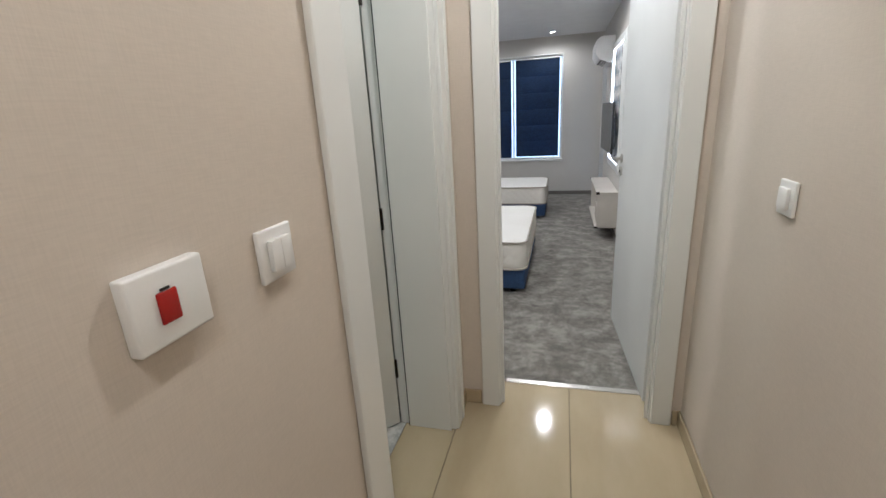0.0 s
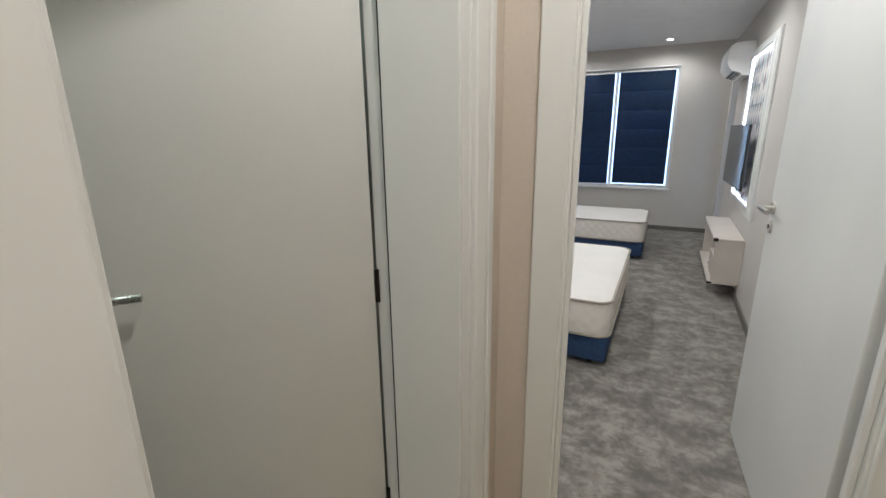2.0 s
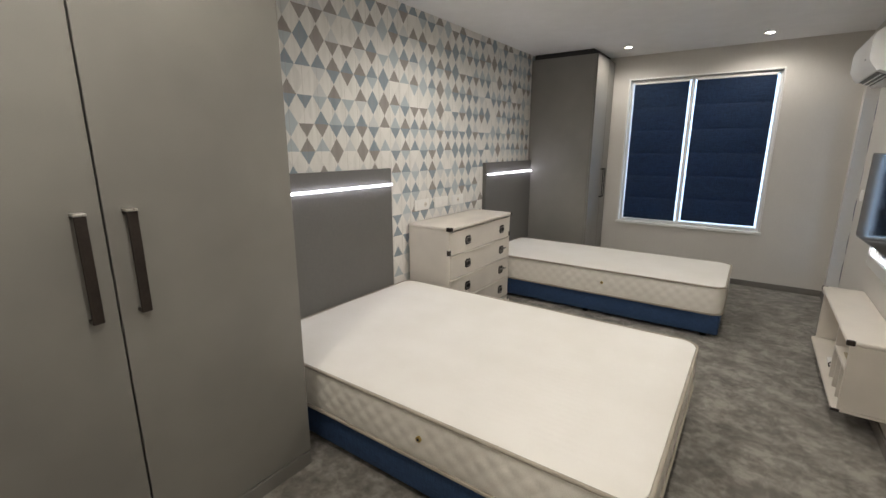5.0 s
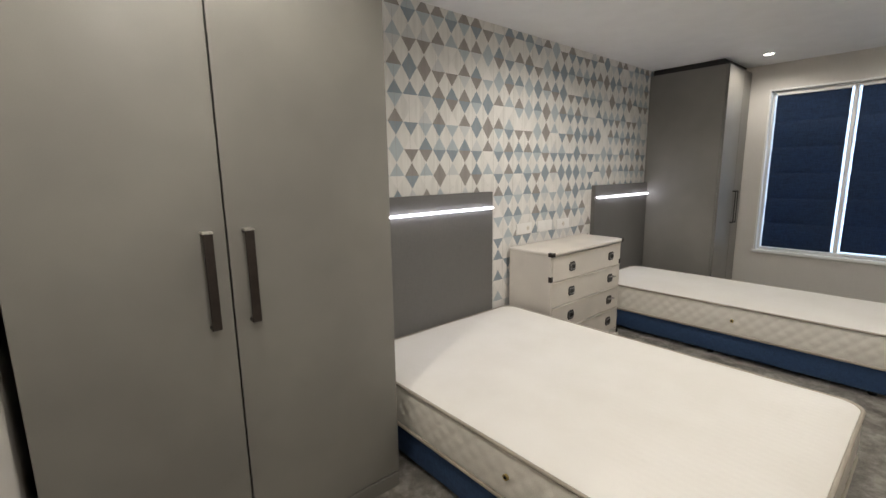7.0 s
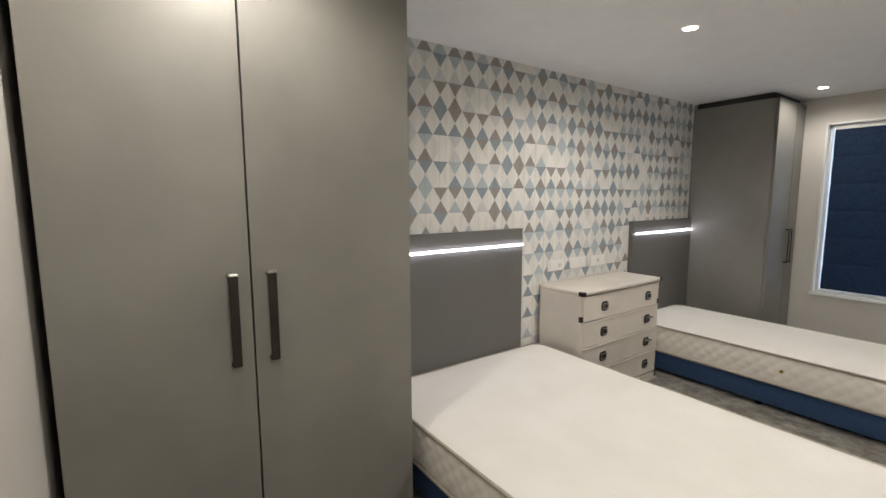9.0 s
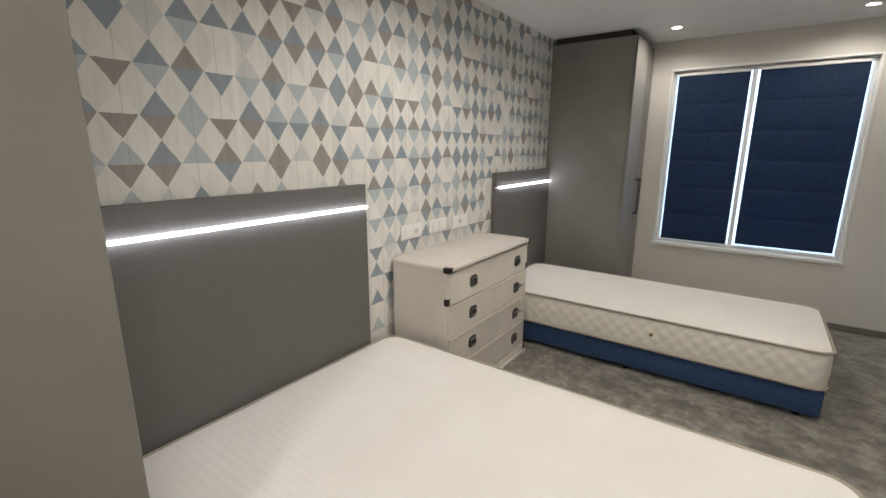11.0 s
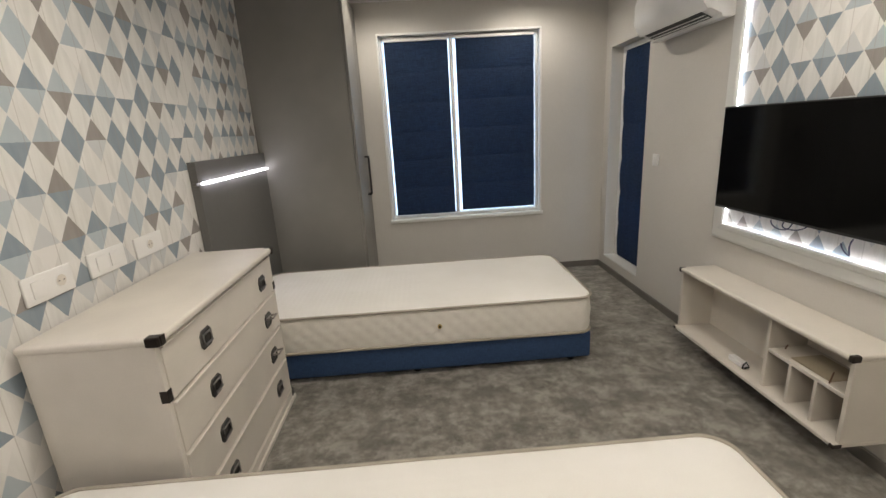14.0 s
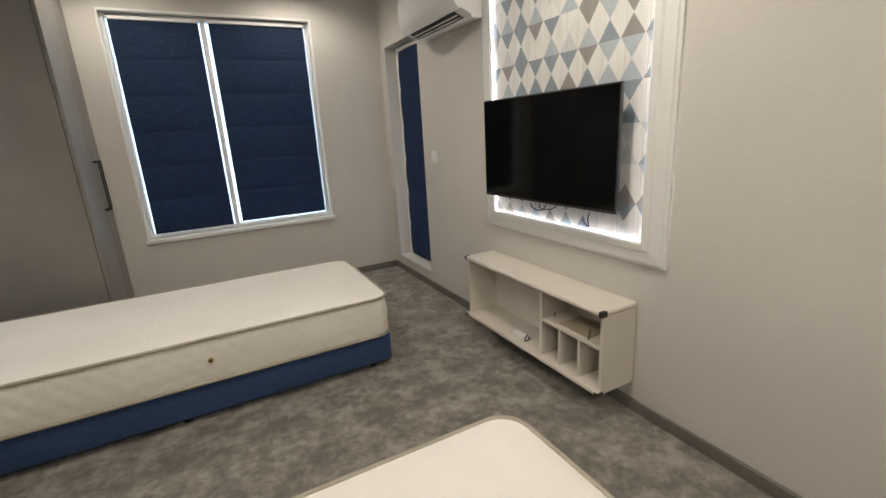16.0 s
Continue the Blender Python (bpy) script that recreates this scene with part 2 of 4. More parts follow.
def boxes(*items, bevel=0.0, seg=1):
    bm = bmesh.new()
    for lo, hi in items:
        one = bmesh.new()
        box_in(one, lo, hi, bevel, seg)
        tmp = bpy.data.meshes.new("tmp")
        one.to_mesh(tmp)
        bm.from_mesh(tmp)
        bpy.data.meshes.remove(tmp)
        one.free()
    return bm


def rod(bm, a, b, r, seg=16, r2=None):
    """Adds a capped round bar from a to b."""
    a, b = Vector(a), Vector(b)
    m = Matrix.Translation((a + b) / 2) @ (b - a).to_track_quat("Z", "Y").to_matrix().to_4x4()
    bmesh.ops.create_cone(bm, cap_ends=True, segments=seg, radius1=r, radius2=r if r2 is None else r2, depth=(b - a).length, matrix=m)
    return bm


def sweep(bm, pts, r, seg=8, closed=False):
    """Adds a tube along the points."""
    pts = [Vector(p) for p in pts]
    n, rings = len(pts), []
    for k, p in enumerate(pts):
        a = pts[(k - 1) % n] if closed or k else p
        b = pts[(k + 1) % n] if closed or k < n - 1 else p
        d = (b - a).normalized()
        side = d.cross(Vector((0, 0, 1)))
        if side.length < 1e-4:
            side = Vector((1, 0, 0))
        side.normalize()
        up = side.cross(d)
        rings.append([bm.verts.new(p + r * (math.cos(2 * math.pi * q / seg) * side + math.sin(2 * math.pi * q / seg) * up)) for q in range(seg)])
    for k in range(n if closed else n - 1):
        r0, r1 = rings[k], rings[(k + 1) % n]
        for q in range(seg):
            bm.faces.new((r0[q], r0[(q + 1) % seg], r1[(q + 1) % seg], r1[q]))
    if not closed:
        bm.faces.new(rings[0][::-1])
        bm.faces.new(rings[-1])
    return bm


def part(name, bm, material, parent=None, label="", smooth=False):
    """Links bm as one mesh object, under parent if there is one."""
    me = bpy.data.meshes.new(name)
    bmesh.ops.recalc_face_normals(bm, faces=bm.faces[:])
    bm.to_mesh(me)
    bm.free()
    me.materials.append(material)
    if smooth:
        me.polygons.foreach_set("use_smooth", [True] * len(me.polygons))
        me.set_sharp_from_angle(angle=radians(40))
    ob = new(name, me)
    if parent:
        ob.parent = parent
        ob.matrix_parent_inverse = parent.matrix_world.inverted()
    if label:
        ob["label"] = label
    return ob


def thing(name, label, category, at=(0, 0, 0), group="", kind=""):
    ob = new(name)
    ob.empty_display_size = 0.05
    ob.matrix_world = Matrix.Translation(at)
    bpy.context.view_layer.update()
    return tagged(ob, label, category, group, kind)


def structure(name, bm, material, label, category=""):
    return tagged(part(name, bm, material), label, category or name.split("_")[0], kind="structure")


# ---------------------------------------------------------------- the shell
WX, EX, NY, SY = -0.12, 2.78, 5.535, -0.13  # bedroom faces
CORR_L, CORR_R, CORR_END = 1.762, 2.745, -3.3
DOOR_X0, DOOR_X1, DOOR_H = 1.945, 2.615, 2.06
WALL_S0 = -0.205
WIN = (0.79, 2.185, 0.585, 2.180)
BALC = (4.77, 5.42, 0.13, 1.98)
BATH = (-1.165, -0.425, 2.06)
BATH_IN = 1.50
TOP = CEIL + 0.02

structure("wall_west", boxes(((WX - 0.2, SY, -0.1), (WX - 0.003, NY, TOP))), ROOM_PAINT, "plain plaster wall behind the wallpaper", "wall")
structure("wallpaper_west", boxes(((WX - 0.003, SY, 0.0), (WX, NY, CEIL))), WALLPAPER, "wallpaper in blue and taupe harlequin print on pale boards", "wallpaper")
structure(
    "wall_north",
    boxes(
        ((WX - 0.2, NY, -0.1), (WIN[0], NY + 0.24, TOP)),
        ((WIN[1], NY, -0.1), (EX + 0.2, NY + 0.24, TOP)),
        ((WIN[0], NY, -0.1), (WIN[1], NY + 0.24, WIN[2])),
        ((WIN[0], NY, WIN[3]), (WIN[1], NY + 0.24, TOP)),
    ),
    ROOM_PAINT, "plain light grey bedroom wall round the window", "wall")
structure(
    "wall_east",
    boxes(
        ((EX, SY, -0.1), (EX + 0.2, BALC[0], TOP)),
        ((EX, BALC[1], -0.1), (EX + 0.2, NY, TOP)),
        ((EX, BALC[0], -0.1), (EX + 0.2, BALC[1], BALC[2])),
        ((EX, BALC[0], BALC[3]), (EX + 0.2, BALC[1], TOP)),
    ),
    ROOM_PAINT, "plain light grey bedroom wall with balcony door", "wall")
structure(
    "wall_south",
    boxes(
        ((WX - 0.2, WALL_S0 + 0.012, -0.1), (DOOR_X0 - 0.03, SY, TOP)),
        ((DOOR_X1 + 0.03, WALL_S0 + 0.012, -0.1), (EX + 0.2, SY, TOP)),
        ((DOOR_X0 - 0.03, WALL_S0 + 0.012, DOOR_H + 0.03), (DOOR_X1 + 0.03, SY, TOP)),
    ),
    ROOM_PAINT, "plain light grey wall with the bedroom doorway", "wall")
structure(
    "wall_hall_end",
    boxes(
        ((CORR_L, WALL_S0, 0), (DOOR_X0 - 0.03, WALL_S0 + 0.012, TOP)),
        ((DOOR_X1 + 0.03, WALL_S0, 0), (CORR_R, WALL_S0 + 0.012, TOP)),
        ((DOOR_X0 - 0.03, WALL_S0, DOOR_H + 0.03), (DOOR_X1 + 0.03, WALL_S0 + 0.012, TOP)),
    ),
    HALL_PAPER, "beige textile wallpaper round the bedroom doorway", "wall")
structure(
    "wall_hall_west",
    boxes(
        ((BATH_IN, CORR_END, -0.1), (CORR_L, BATH[0] - 0.03, TOP)),
        ((BATH_IN, BATH[1] + 0.03, -0.1), (CORR_L, WALL_S0 + 0.012, TOP)),
        ((BATH_IN, BATH[0] - 0.03, BATH[2] + 0.03), (CORR_L, BATH[1] + 0.03, TOP)),
    ),
    HALL_PAPER, "hall wall in beige textile wallpaper with bathroom doorway", "wall")
structure("wall_hall_east", boxes(((CORR_R, CORR_END, -0.1), (CORR_R + 0.2, WALL_S0 + 0.012, TOP))), HALL_PAPER, "hall wall in beige textile wallpaper", "wall")
structure("wall_hall_south", boxes(((BATH_IN, CORR_END - 0.2, -0.1), (CORR_R + 0.2, CORR_END, TOP))), HALL_PAPER, "far end wall of the hall", "wall")
structure(
    "wall_bathroom",
    boxes(
        ((-0.05, -2.6, -0.1), (0.05, WALL_S0 + 0.012, TOP)),
        ((0.05, -2.6, -0.1), (BATH_IN, -2.5, TOP)),
        ((0.05, WALL_S0 - 0.03, -0.1), (BATH_IN, WALL_S0 + 0.010, TOP)),
    ),
    BATH_TILE, "pale tiled bathroom walls", "wall")

structure("floor_bedroom", boxes(((WX - 0.1, 0.0, -0.1), (EX + 0.1, NY + 0.1, 0.0)), ((WX - 0.1, SY - 0.02, -0.1), (DOOR_X0 - 0.03, 0.0, 0.0)), ((DOOR_X1 + 0.03, SY - 0.02, -0.1), (EX + 0.1, 0.0, 0.0))), CARPET, "bedroom floor covered in mottled grey carpet", "carpet")
structure("floor_bathroom", boxes(((0.0, -2.6, -0.1), (BATH_IN + 0.02, WALL_S0 + 0.012, 0.0))), MARBLE, "white veined marble bathroom floor", "floor")
structure("ceiling", boxes(((WX - 0.2, CORR_END - 0.2, CEIL), (EX + 0.4, NY + 0.24, CEIL + 0.12))), CEILING_PAINT, "smooth white ceiling with recessed spots", "ceiling")
structure("ground", boxes(((-400, -400, -3.3), (400, 400, -3.2))), GROUND, "ground outside the building", "ground")

structure("backdrop_window", boxes(((-1.5, NY + 1.60, -1.0), (4.0, NY + 1.62, 4.0))), DAYLIGHT, "hazy daylight beyond the window", "backdrop")
structure("backdrop_balcony", boxes(((EX + 1.60, 3.8, -1.0), (EX + 1.62, 6.6, 4.0))), DAYLIGHT, "hazy daylight beyond the balcony door", "backdrop")

hall_floor = structure("floor_hall", boxes(((BATH_IN + 0.02, CORR_END, -0.1), (CORR_R + 0.1, SY - 0.02, -0.006)), ((DOOR_X0 - 0.03, SY - 0.02, -0.1), (DOOR_X1 + 0.03, 0.0, -0.006))), GROUT, "hall floor of polished beige tiles", "floor")
TILE_X = [(BATH_IN + 0.024, CORR_L - 0.002), (CORR_L + 0.002, 2.268), (2.272, CORR_R)]
for a, b in TILE_X:
    y = -0.004
    while y > CORR_END:
        lo = max(y - 0.896, CORR_END)
        if a > CORR_L - 0.01 or (lo < BATH[1] and y > BATH[0]):
            y0, y1 = (lo, y) if a > CORR_L - 0.01 else (max(lo, BATH[0]), min(y, BATH[1]))
            part("tile", boxes(((a, y0, -0.02), (b, y1, 0.0)), bevel=0.0012), TILE, hall_floor)
        y -= 0.9
tagged(part("threshold", boxes(((DOOR_X0 + 0.002, -0.012, -0.005), (DOOR_X1 - 0.002, 0.022, 0.006)), bevel=0.003, seg=2), STEEL), "satin metal strip between tiles and carpet", "threshold", kind="structure")


def skirting(name, runs, material, label):
    structure(name, boxes(*runs, bevel=0.003), material, label, "baseboard")


skirting("baseboard_bedroom", [
    ((0.64, NY - 0.015, 0), (EX - 0.002, NY - 0.001, 0.058)),
    ((EX - 0.015, 0.06, 0), (EX - 0.001, NY - 0.016, 0.058)),
    ((WX + 0.002, 2.46, 0), (WX + 0.015, 3.72, 0.07)),
], SKIRTING, "low dark grey skirting along the carpet")
skirting("baseboard_hall", [
    ((CORR_R - 0.012, CORR_END + 0.02, 0), (CORR_R - 0.001, WALL_S0 - 0.001, 0.075)),
    ((CORR_L + 0.001, CORR_END + 0.02, 0), (CORR_L + 0.012, BATH[0] - 0.13, 0.075)),
    ((CORR_L + 0.001, WALL_S0 - 0.012, 0), (DOOR_X0 - 0.095, WALL_S0 - 0.001, 0.075)),
    ((CORR_L + 0.001, BATH[1] + 0.12, 0), (CORR_L + 0.012, WALL_S0 - 0.013, 0.075)),
    ((DOOR_X1 + 0.095, WALL_S0 - 0.012, 0), (CORR_R - 0.013, WALL_S0 - 0.001, 0.075)),
], SKIRT_TILE, "beige tile skirting along the hall floor")

# ---------------------------------------------------------------- doors


# bedroom door: lining, stops and architraves
door_1 = thing("door_1", "white bedroom door standing wide open against the wall side", "door", (DOOR_X1, 0.0, 0), kind="structure")
J0, J1 = WALL_S0 - 0.004, SY + 0.004
part("jamb", boxes(((DOOR_X0 - 0.028, J0, 0), (DOOR_X0, J1, DOOR_H)), ((DOOR_X0, J0 + 0.02, 0), (DOOR_X0 + 0.014, J1 - 0.05, DOOR_H)), bevel=0.002), WHITE_LACQUER, door_1)
part("jamb", boxes(((DOOR_X1, J0, 0), (DOOR_X1 + 0.028, J1, DOOR_H)), ((DOOR_X1 - 0.014, J0 + 0.02, 0), (DOOR_X1, J1 - 0.05, DOOR_H)), bevel=0.002), WHITE_LACQUER, door_1)
part("head_jamb", boxes(((DOOR_X0 - 0.028, J0, DOOR_H), (DOOR_X1 + 0.028, J1, DOOR_H + 0.028)), bevel=0.002), WHITE_LACQUER, door_1)
AW = 0.088
for yy0, yy1 in ((WALL_S0 - 0.018, WALL_S0 - 0.001), (SY + 0.001, SY + 0.017)):
    inner = 0.006
    part("architrave", boxes(((DOOR_X0 - AW, yy0, 0), (DOOR_X0 - inner, yy1, DOOR_H + AW)), bevel=0.004, seg=2), WHITE_LACQUER, door_1)
    part("architrave", boxes(((DOOR_X1 + inner, yy0, 0), (DOOR_X1 + AW, yy1, DOOR_H + AW)), bevel=0.004, seg=2), WHITE_LACQUER, door_1)
    part("architrave", boxes(((DOOR_X0 - inner, yy0, DOOR_H + inner), (DOOR_X1 + inner, yy1, DOOR_H + AW)), bevel=0.004, seg=2), WHITE_LACQUER, door_1)
part("strike_plate", boxes(((DOOR_X0 + 0.0005, SY - 0.038, 1.00), (DOOR_X0 + 0.003, SY - 0.018, 1.16)), bevel=0.0008), STEEL, door_1, "satin metal strike plate")


def lever(leaf, at, out, along, z, label="satin steel lever handle"):
    """A lever on a round rose with a keyhole rose below; out and along are unit vectors in plan."""
    o, a = Vector((*out, 0)), Vector((*along, 0))
    p = Vector((*at, z))
    bm = bmesh.new()
    rod(bm, p, p + o * 0.009, 0.026, 28)
    rod(bm, p + o * 0.009, p + o * 0.050, 0.0095, 16)
    sweep(bm, [p + o * 0.044, p + o * 0.052 + a * 0.012, p + o * 0.052 + a * 0.13], 0.0095, 12)
    h = part("door_handle", bm, STEEL, leaf, label, smooth=True)
    q = Vector((*at, z - 0.075))
    bm = bmesh.new()
    rod(bm, q, q + o * 0.009, 0.026, 28)
    k = part("key_rose", bm, STEEL, leaf, "round satin keyhole rose", smooth=True)
    bm = bmesh.new()
    rod(bm, q + o * 0.009, q + o * 0.0115, 0.0085, 12)
    part("keyhole", bm, BLACK_PLASTIC, k)
    return h


def leaf_at(parent, hinge, toward, length, thick, material, label):
    """A door leaf from its hinge towards a point in plan; the thickness lies on the left of that line."""
    d = (Vector(toward) - Vector(hinge)).normalized()
    ang = math.degrees(math.atan2(d.y, d.x))
    bm = boxes(((0, 0, 0.008), (length, thick, DOOR_H - 0.006)), bevel=0.002, seg=1)
    bm.transform(pose(hinge[0], hinge[1], 0, 0, 0, ang))
    leaf = part("leaf", bm, material, parent, label)
    n = Vector((-d.y, d.x))
    return leaf, d, n


leaf1, d1, n1 = leaf_at(door_1, (DOOR_X1 + 0.036, SY + 0.062), (DOOR_X1 - 0.020, 0.84), 0.93, 0.04, DOOR_FILM, "white film-faced door leaf standing open")
h1 = Vector((DOOR_X1 + 0.036, SY + 0.062)) + d1 * 0.875
lever(leaf1, h1 + n1 * 0.0405, n1, -d1, 1.08)
lever(leaf1, h1 - n1 * 0.0005, -n1, -d1, 1.08)

# bathroom door, half open into the bathroom
door_2 = thing("door_2", "pale bathroom door standing half open with steel lever", "door", (BATH_IN, BATH[1], 0), kind="structure")
K0, K1 = BATH_IN - 0.004, CORR_L + 0.004
part("jamb", boxes(((K0, BATH[0] - 0.028, 0), (K1, BATH[0], BATH[2])), ((K0 + 0.05, BATH[0], 0), (K1 - 0.02, BATH[0] + 0.014, BATH[2])), bevel=0.002), WHITE_LACQUER, door_2)
part("jamb", boxes(((K0, BATH[1], 0), (K1, BATH[1] + 0.028, BATH[2])), ((K0 + 0.05, BATH[1] - 0.014, 0), (K1 - 0.02, BATH[1], BATH[2])), bevel=0.002), WHITE_LACQUER, door_2)
part("head_jamb", boxes(((K0, BATH[0] - 0.028, BATH[2]), (K1, BATH[1] + 0.028, BATH[2] + 0.028)), bevel=0.002), WHITE_LACQUER, door_2)
part("gasket", boxes(((K0 + 0.046, BATH[0] + 0.002, 0), (K0 + 0.0495, BATH[0] + 0.012, BATH[2])), ((K0 + 0.046, BATH[1] - 0.012, 0), (K0 + 0.0495, BATH[1] - 0.002, BATH[2]))), DARK_GAP, door_2, "dark rubber door seal")
x0, x1 = CORR_L + 0.001, CORR_L + 0.018
part("architrave", boxes(((x0, BATH[0] - 0.125, 0), (x1, BATH[0] - 0.006, BATH[2] + AW)), bevel=0.004, seg=2), WHITE_LACQUER, door_2)
part("architrave", boxes(((x0, BATH[1] + 0.006, 0), (x1, BATH[1] + 0.075, BATH[2] + AW)), ((x0, BATH[1] + 0.078, 0), (x1 + 0.004, BATH[1] + 0.108, BATH[2] + AW)), bevel=0.004, seg=2), WHITE_LACQUER, door_2)
part("architrave", boxes(((x0, BATH[0] - 0.006, BATH[2] + 0.006), (x1, BATH[1] + 0.006, BATH[2] + AW)), bevel=0.004, seg=2), WHITE_LACQUER, door_2)
LEAF_ANG = 50
d2 = Vector((-math.cos(radians(LEAF_ANG)), -math.sin(radians(LEAF_ANG))))
hin = Vector((BATH_IN - 0.004, BATH[1] - 0.010))
leaf2, d2, n2 = leaf_at(door_2, hin - 0.04 * Vector((-d2.y, d2.x)), hin - 0.04 * Vector((-d2.y, d2.x)) + d2, 0.735, 0.04, DOOR_FILM, "pale green-white door leaf")
hh = hin + d2 * 0.635
lever(leaf2, hh + n2 * 0.0005, n2, -d2, 1.065)
for hz in (0.25, 0.95, 1.78):
    bm = bmesh.new()
    rod(bm, (hin.x + 0.004, hin.y + 0.006, hz), (hin.x + 0.004, hin.y + 0.006, hz + 0.09), 0.006, 10)
    part("hinge", bm, BRONZE, door_2, smooth=True)

# ---------------------------------------------------------------- window and balcony door
window_1 = thing("window_1", "white two-part window with closed navy blinds", "window", (1.47, NY, WIN[2]), kind="structure")
wx0, wx1, wz0, wz1 = WIN
part("window_trim", boxes(
    ((wx0 - 0.016, NY - 0.007, wz0 - 0.03), (wx0 + 0.003, NY + 0.05, wz1 + 0.016)),
    ((wx1 - 0.003, NY - 0.007, wz0 - 0.03), (wx1 + 0.016, NY + 0.05, wz1 + 0.016)),
    ((wx0 + 0.003, NY - 0.007, wz1 - 0.003), (wx1 - 0.003, NY + 0.05, wz1 + 0.016)),
    bevel=0.004, seg=2), WHITE_LACQUER, window_1)
part("window_sill", boxes(((wx0 - 0.028, NY - 0.022, wz0 - 0.028), (wx1 + 0.028, NY + 0.06, wz0 + 0.002)), bevel=0.005, seg=2), WHITE_LACQUER, window_1)
fy0, fy1 = NY + 0.06, NY + 0.13
mid = 1.415
part("window_frame", boxes(
    ((wx0 + 0.001, fy0, wz0 + 0.003), (wx0 + 0.026, fy1, wz1 - 0.001)),
    ((wx1 - 0.026, fy0, wz0 + 0.003), (wx1 - 0.001, fy1, wz1 - 0.001)),
    ((wx0 + 0.026, fy0, wz0 + 0.003), (wx1 - 0.026, fy1, wz0 + 0.03)),
    ((wx0 + 0.026, fy0, wz1 - 0.03), (wx1 - 0.026, fy1, wz1 - 0.001)),
    ((mid - 0.016, fy0, wz0 + 0.03), (mid + 0.016, fy1, wz1 - 0.03)),
    bevel=0.004), WHITE_PLASTIC, window_1, "white plastic window frame")
for a, b in ((wx0 + 0.026, mid - 0.016), (mid + 0.016, wx1 - 0.026)):
    p = part("pane", boxes(((a - 0.01, NY + 0.093, wz0 + 0.02), (b + 0.01, NY + 0.099, wz1 - 0.02))), GLASS, window_1)
    p.visible_shadow = False
bm = boxes(((mid - 0.012, fy0 - 0.012, 1.28), (mid + 0.012, fy0 - 0.0005, 1.35)), ((mid - 0.009, fy0 - 0.04, 1.20), (mid + 0.009, fy0 - 0.024, 1.33)), ((mid - 0.006, fy0 - 0.026, 1.305), (mid + 0.006, fy0 - 0.012, 1.325)), bevel=0.003)
part("window_handle", bm, WHITE_PLASTIC, window_1)


def roman_blind(name, a, b, z0, z1, out, label, axis="x", folds=6):
    """A flat roman blind between a and b with soft horizontal folds; hangs at depth out."""
    ob = thing(name, label, "blind", ((a + b) / 2, out, z1) if axis == "x" else (out, (a + b) / 2, z1), group="navy blinds")
    bm = bmesh.new()
    nu, nz = 26, 120
    grid = []
    for r in range(nz + 1):
        f = r / nz
        z = z1 + (z0 - z1) * f
        ph = (f * folds) % 1.0
        bulge = 0.010 * math.sin(math.pi * ph) ** 0.5 + (0.015 if ph > 0.965 else 0.0)
        row = []
        for q in range(nu + 1):
            g = q / nu
            w = 0.0045 * noise.noise(Vector((g * 3 + a * 7, f * 9, 0))) + 0.002 * noise.noise(Vector((g * 9, f * 2 + a, 3)))
            sag = 0.004 * math.sin(math.pi * g) * (1 if 0.4 < ph else 0.2)
            d = out - bulge - w
            u = a + (b - a) * g
            row.append(bm.verts.new((u, d, z - sag) if axis == "x" else (d, u, z - sag)))
        grid.append(row)
    for r in range(nz):
        for q in range(nu):
            bm.faces.new((grid[r][q], grid[r][q + 1], grid[r + 1][q + 1], grid[r + 1][q]))
    bmesh.ops.solidify(bm, geom=bm.faces[:], thickness=0.0025)
    part("blind_cloth", bm, BLIND, ob, smooth=True)
    lo, hi = (a, out - 0.018, z1 - 0.002), (b, out + 0.012, z1 + 0.022)
    if axis != "x":
        lo, hi = (lo[1], lo[0], lo[2]), (hi[1], hi[0], hi[2])
    part("headrail", boxes((lo, hi), bevel=0.003), WHITE_PLASTIC, ob, "white blind headrail")
    lo, hi = (a + 0.01, out - 0.001, z0 + 0.012), (b - 0.01, out + 0.008, z0 + 0.03)
    if axis != "x":
        lo, hi = (lo[1], lo[0], lo[2]), (hi[1], hi[0], hi[2])
    part("bottom_bar", boxes((lo, hi), bevel=0.002), BLIND, ob)
    return ob


roman_blind("roman_blind", wx0 + 0.044, mid - 0.030, wz0 + 0.035, wz1 - 0.045, NY + 0.045, "navy roman blind lowered over the narrow sash")
roman_blind("roman_blind", mid + 0.038, wx1 - 0.044, wz0 + 0.050, wz1 - 0.040, NY + 0.045, "navy roman blind lowered over the wide sash")

balcony = thing("door_3", "balcony door in a recess behind a navy blind", "door", (EX + 0.1, 5.13, BALC[2]), kind="structure")
by0, by1, bz0, bz1 = BALC
part("door_frame", boxes(
    ((EX + 0.10, by0 + 0.001, bz0 + 0.001), (EX + 0.17, by0 + 0.06, bz1 - 0.001)),
    ((EX + 0.10, by1 - 0.06, bz0 + 0.001), (EX + 0.17, by1 - 0.001, bz1 - 0.001)),
    ((EX + 0.10, by0 + 0.06, bz1 - 0.06), (EX + 0.17, by1 - 0.06, bz1 - 0.001)),
    ((EX + 0.10, by0 + 0.06, bz0 + 0.001), (EX + 0.17, by1 - 0.06, bz0 + 0.07)), bevel=0.004), WHITE_PLASTIC, balcony)
p = part("pane", boxes(((EX + 0.132, by0 + 0.05, bz0 + 0.06), (EX + 0.138, by1 - 0.05, bz1 - 0.05))), GLASS, balcony)
p.visible_shadow = False
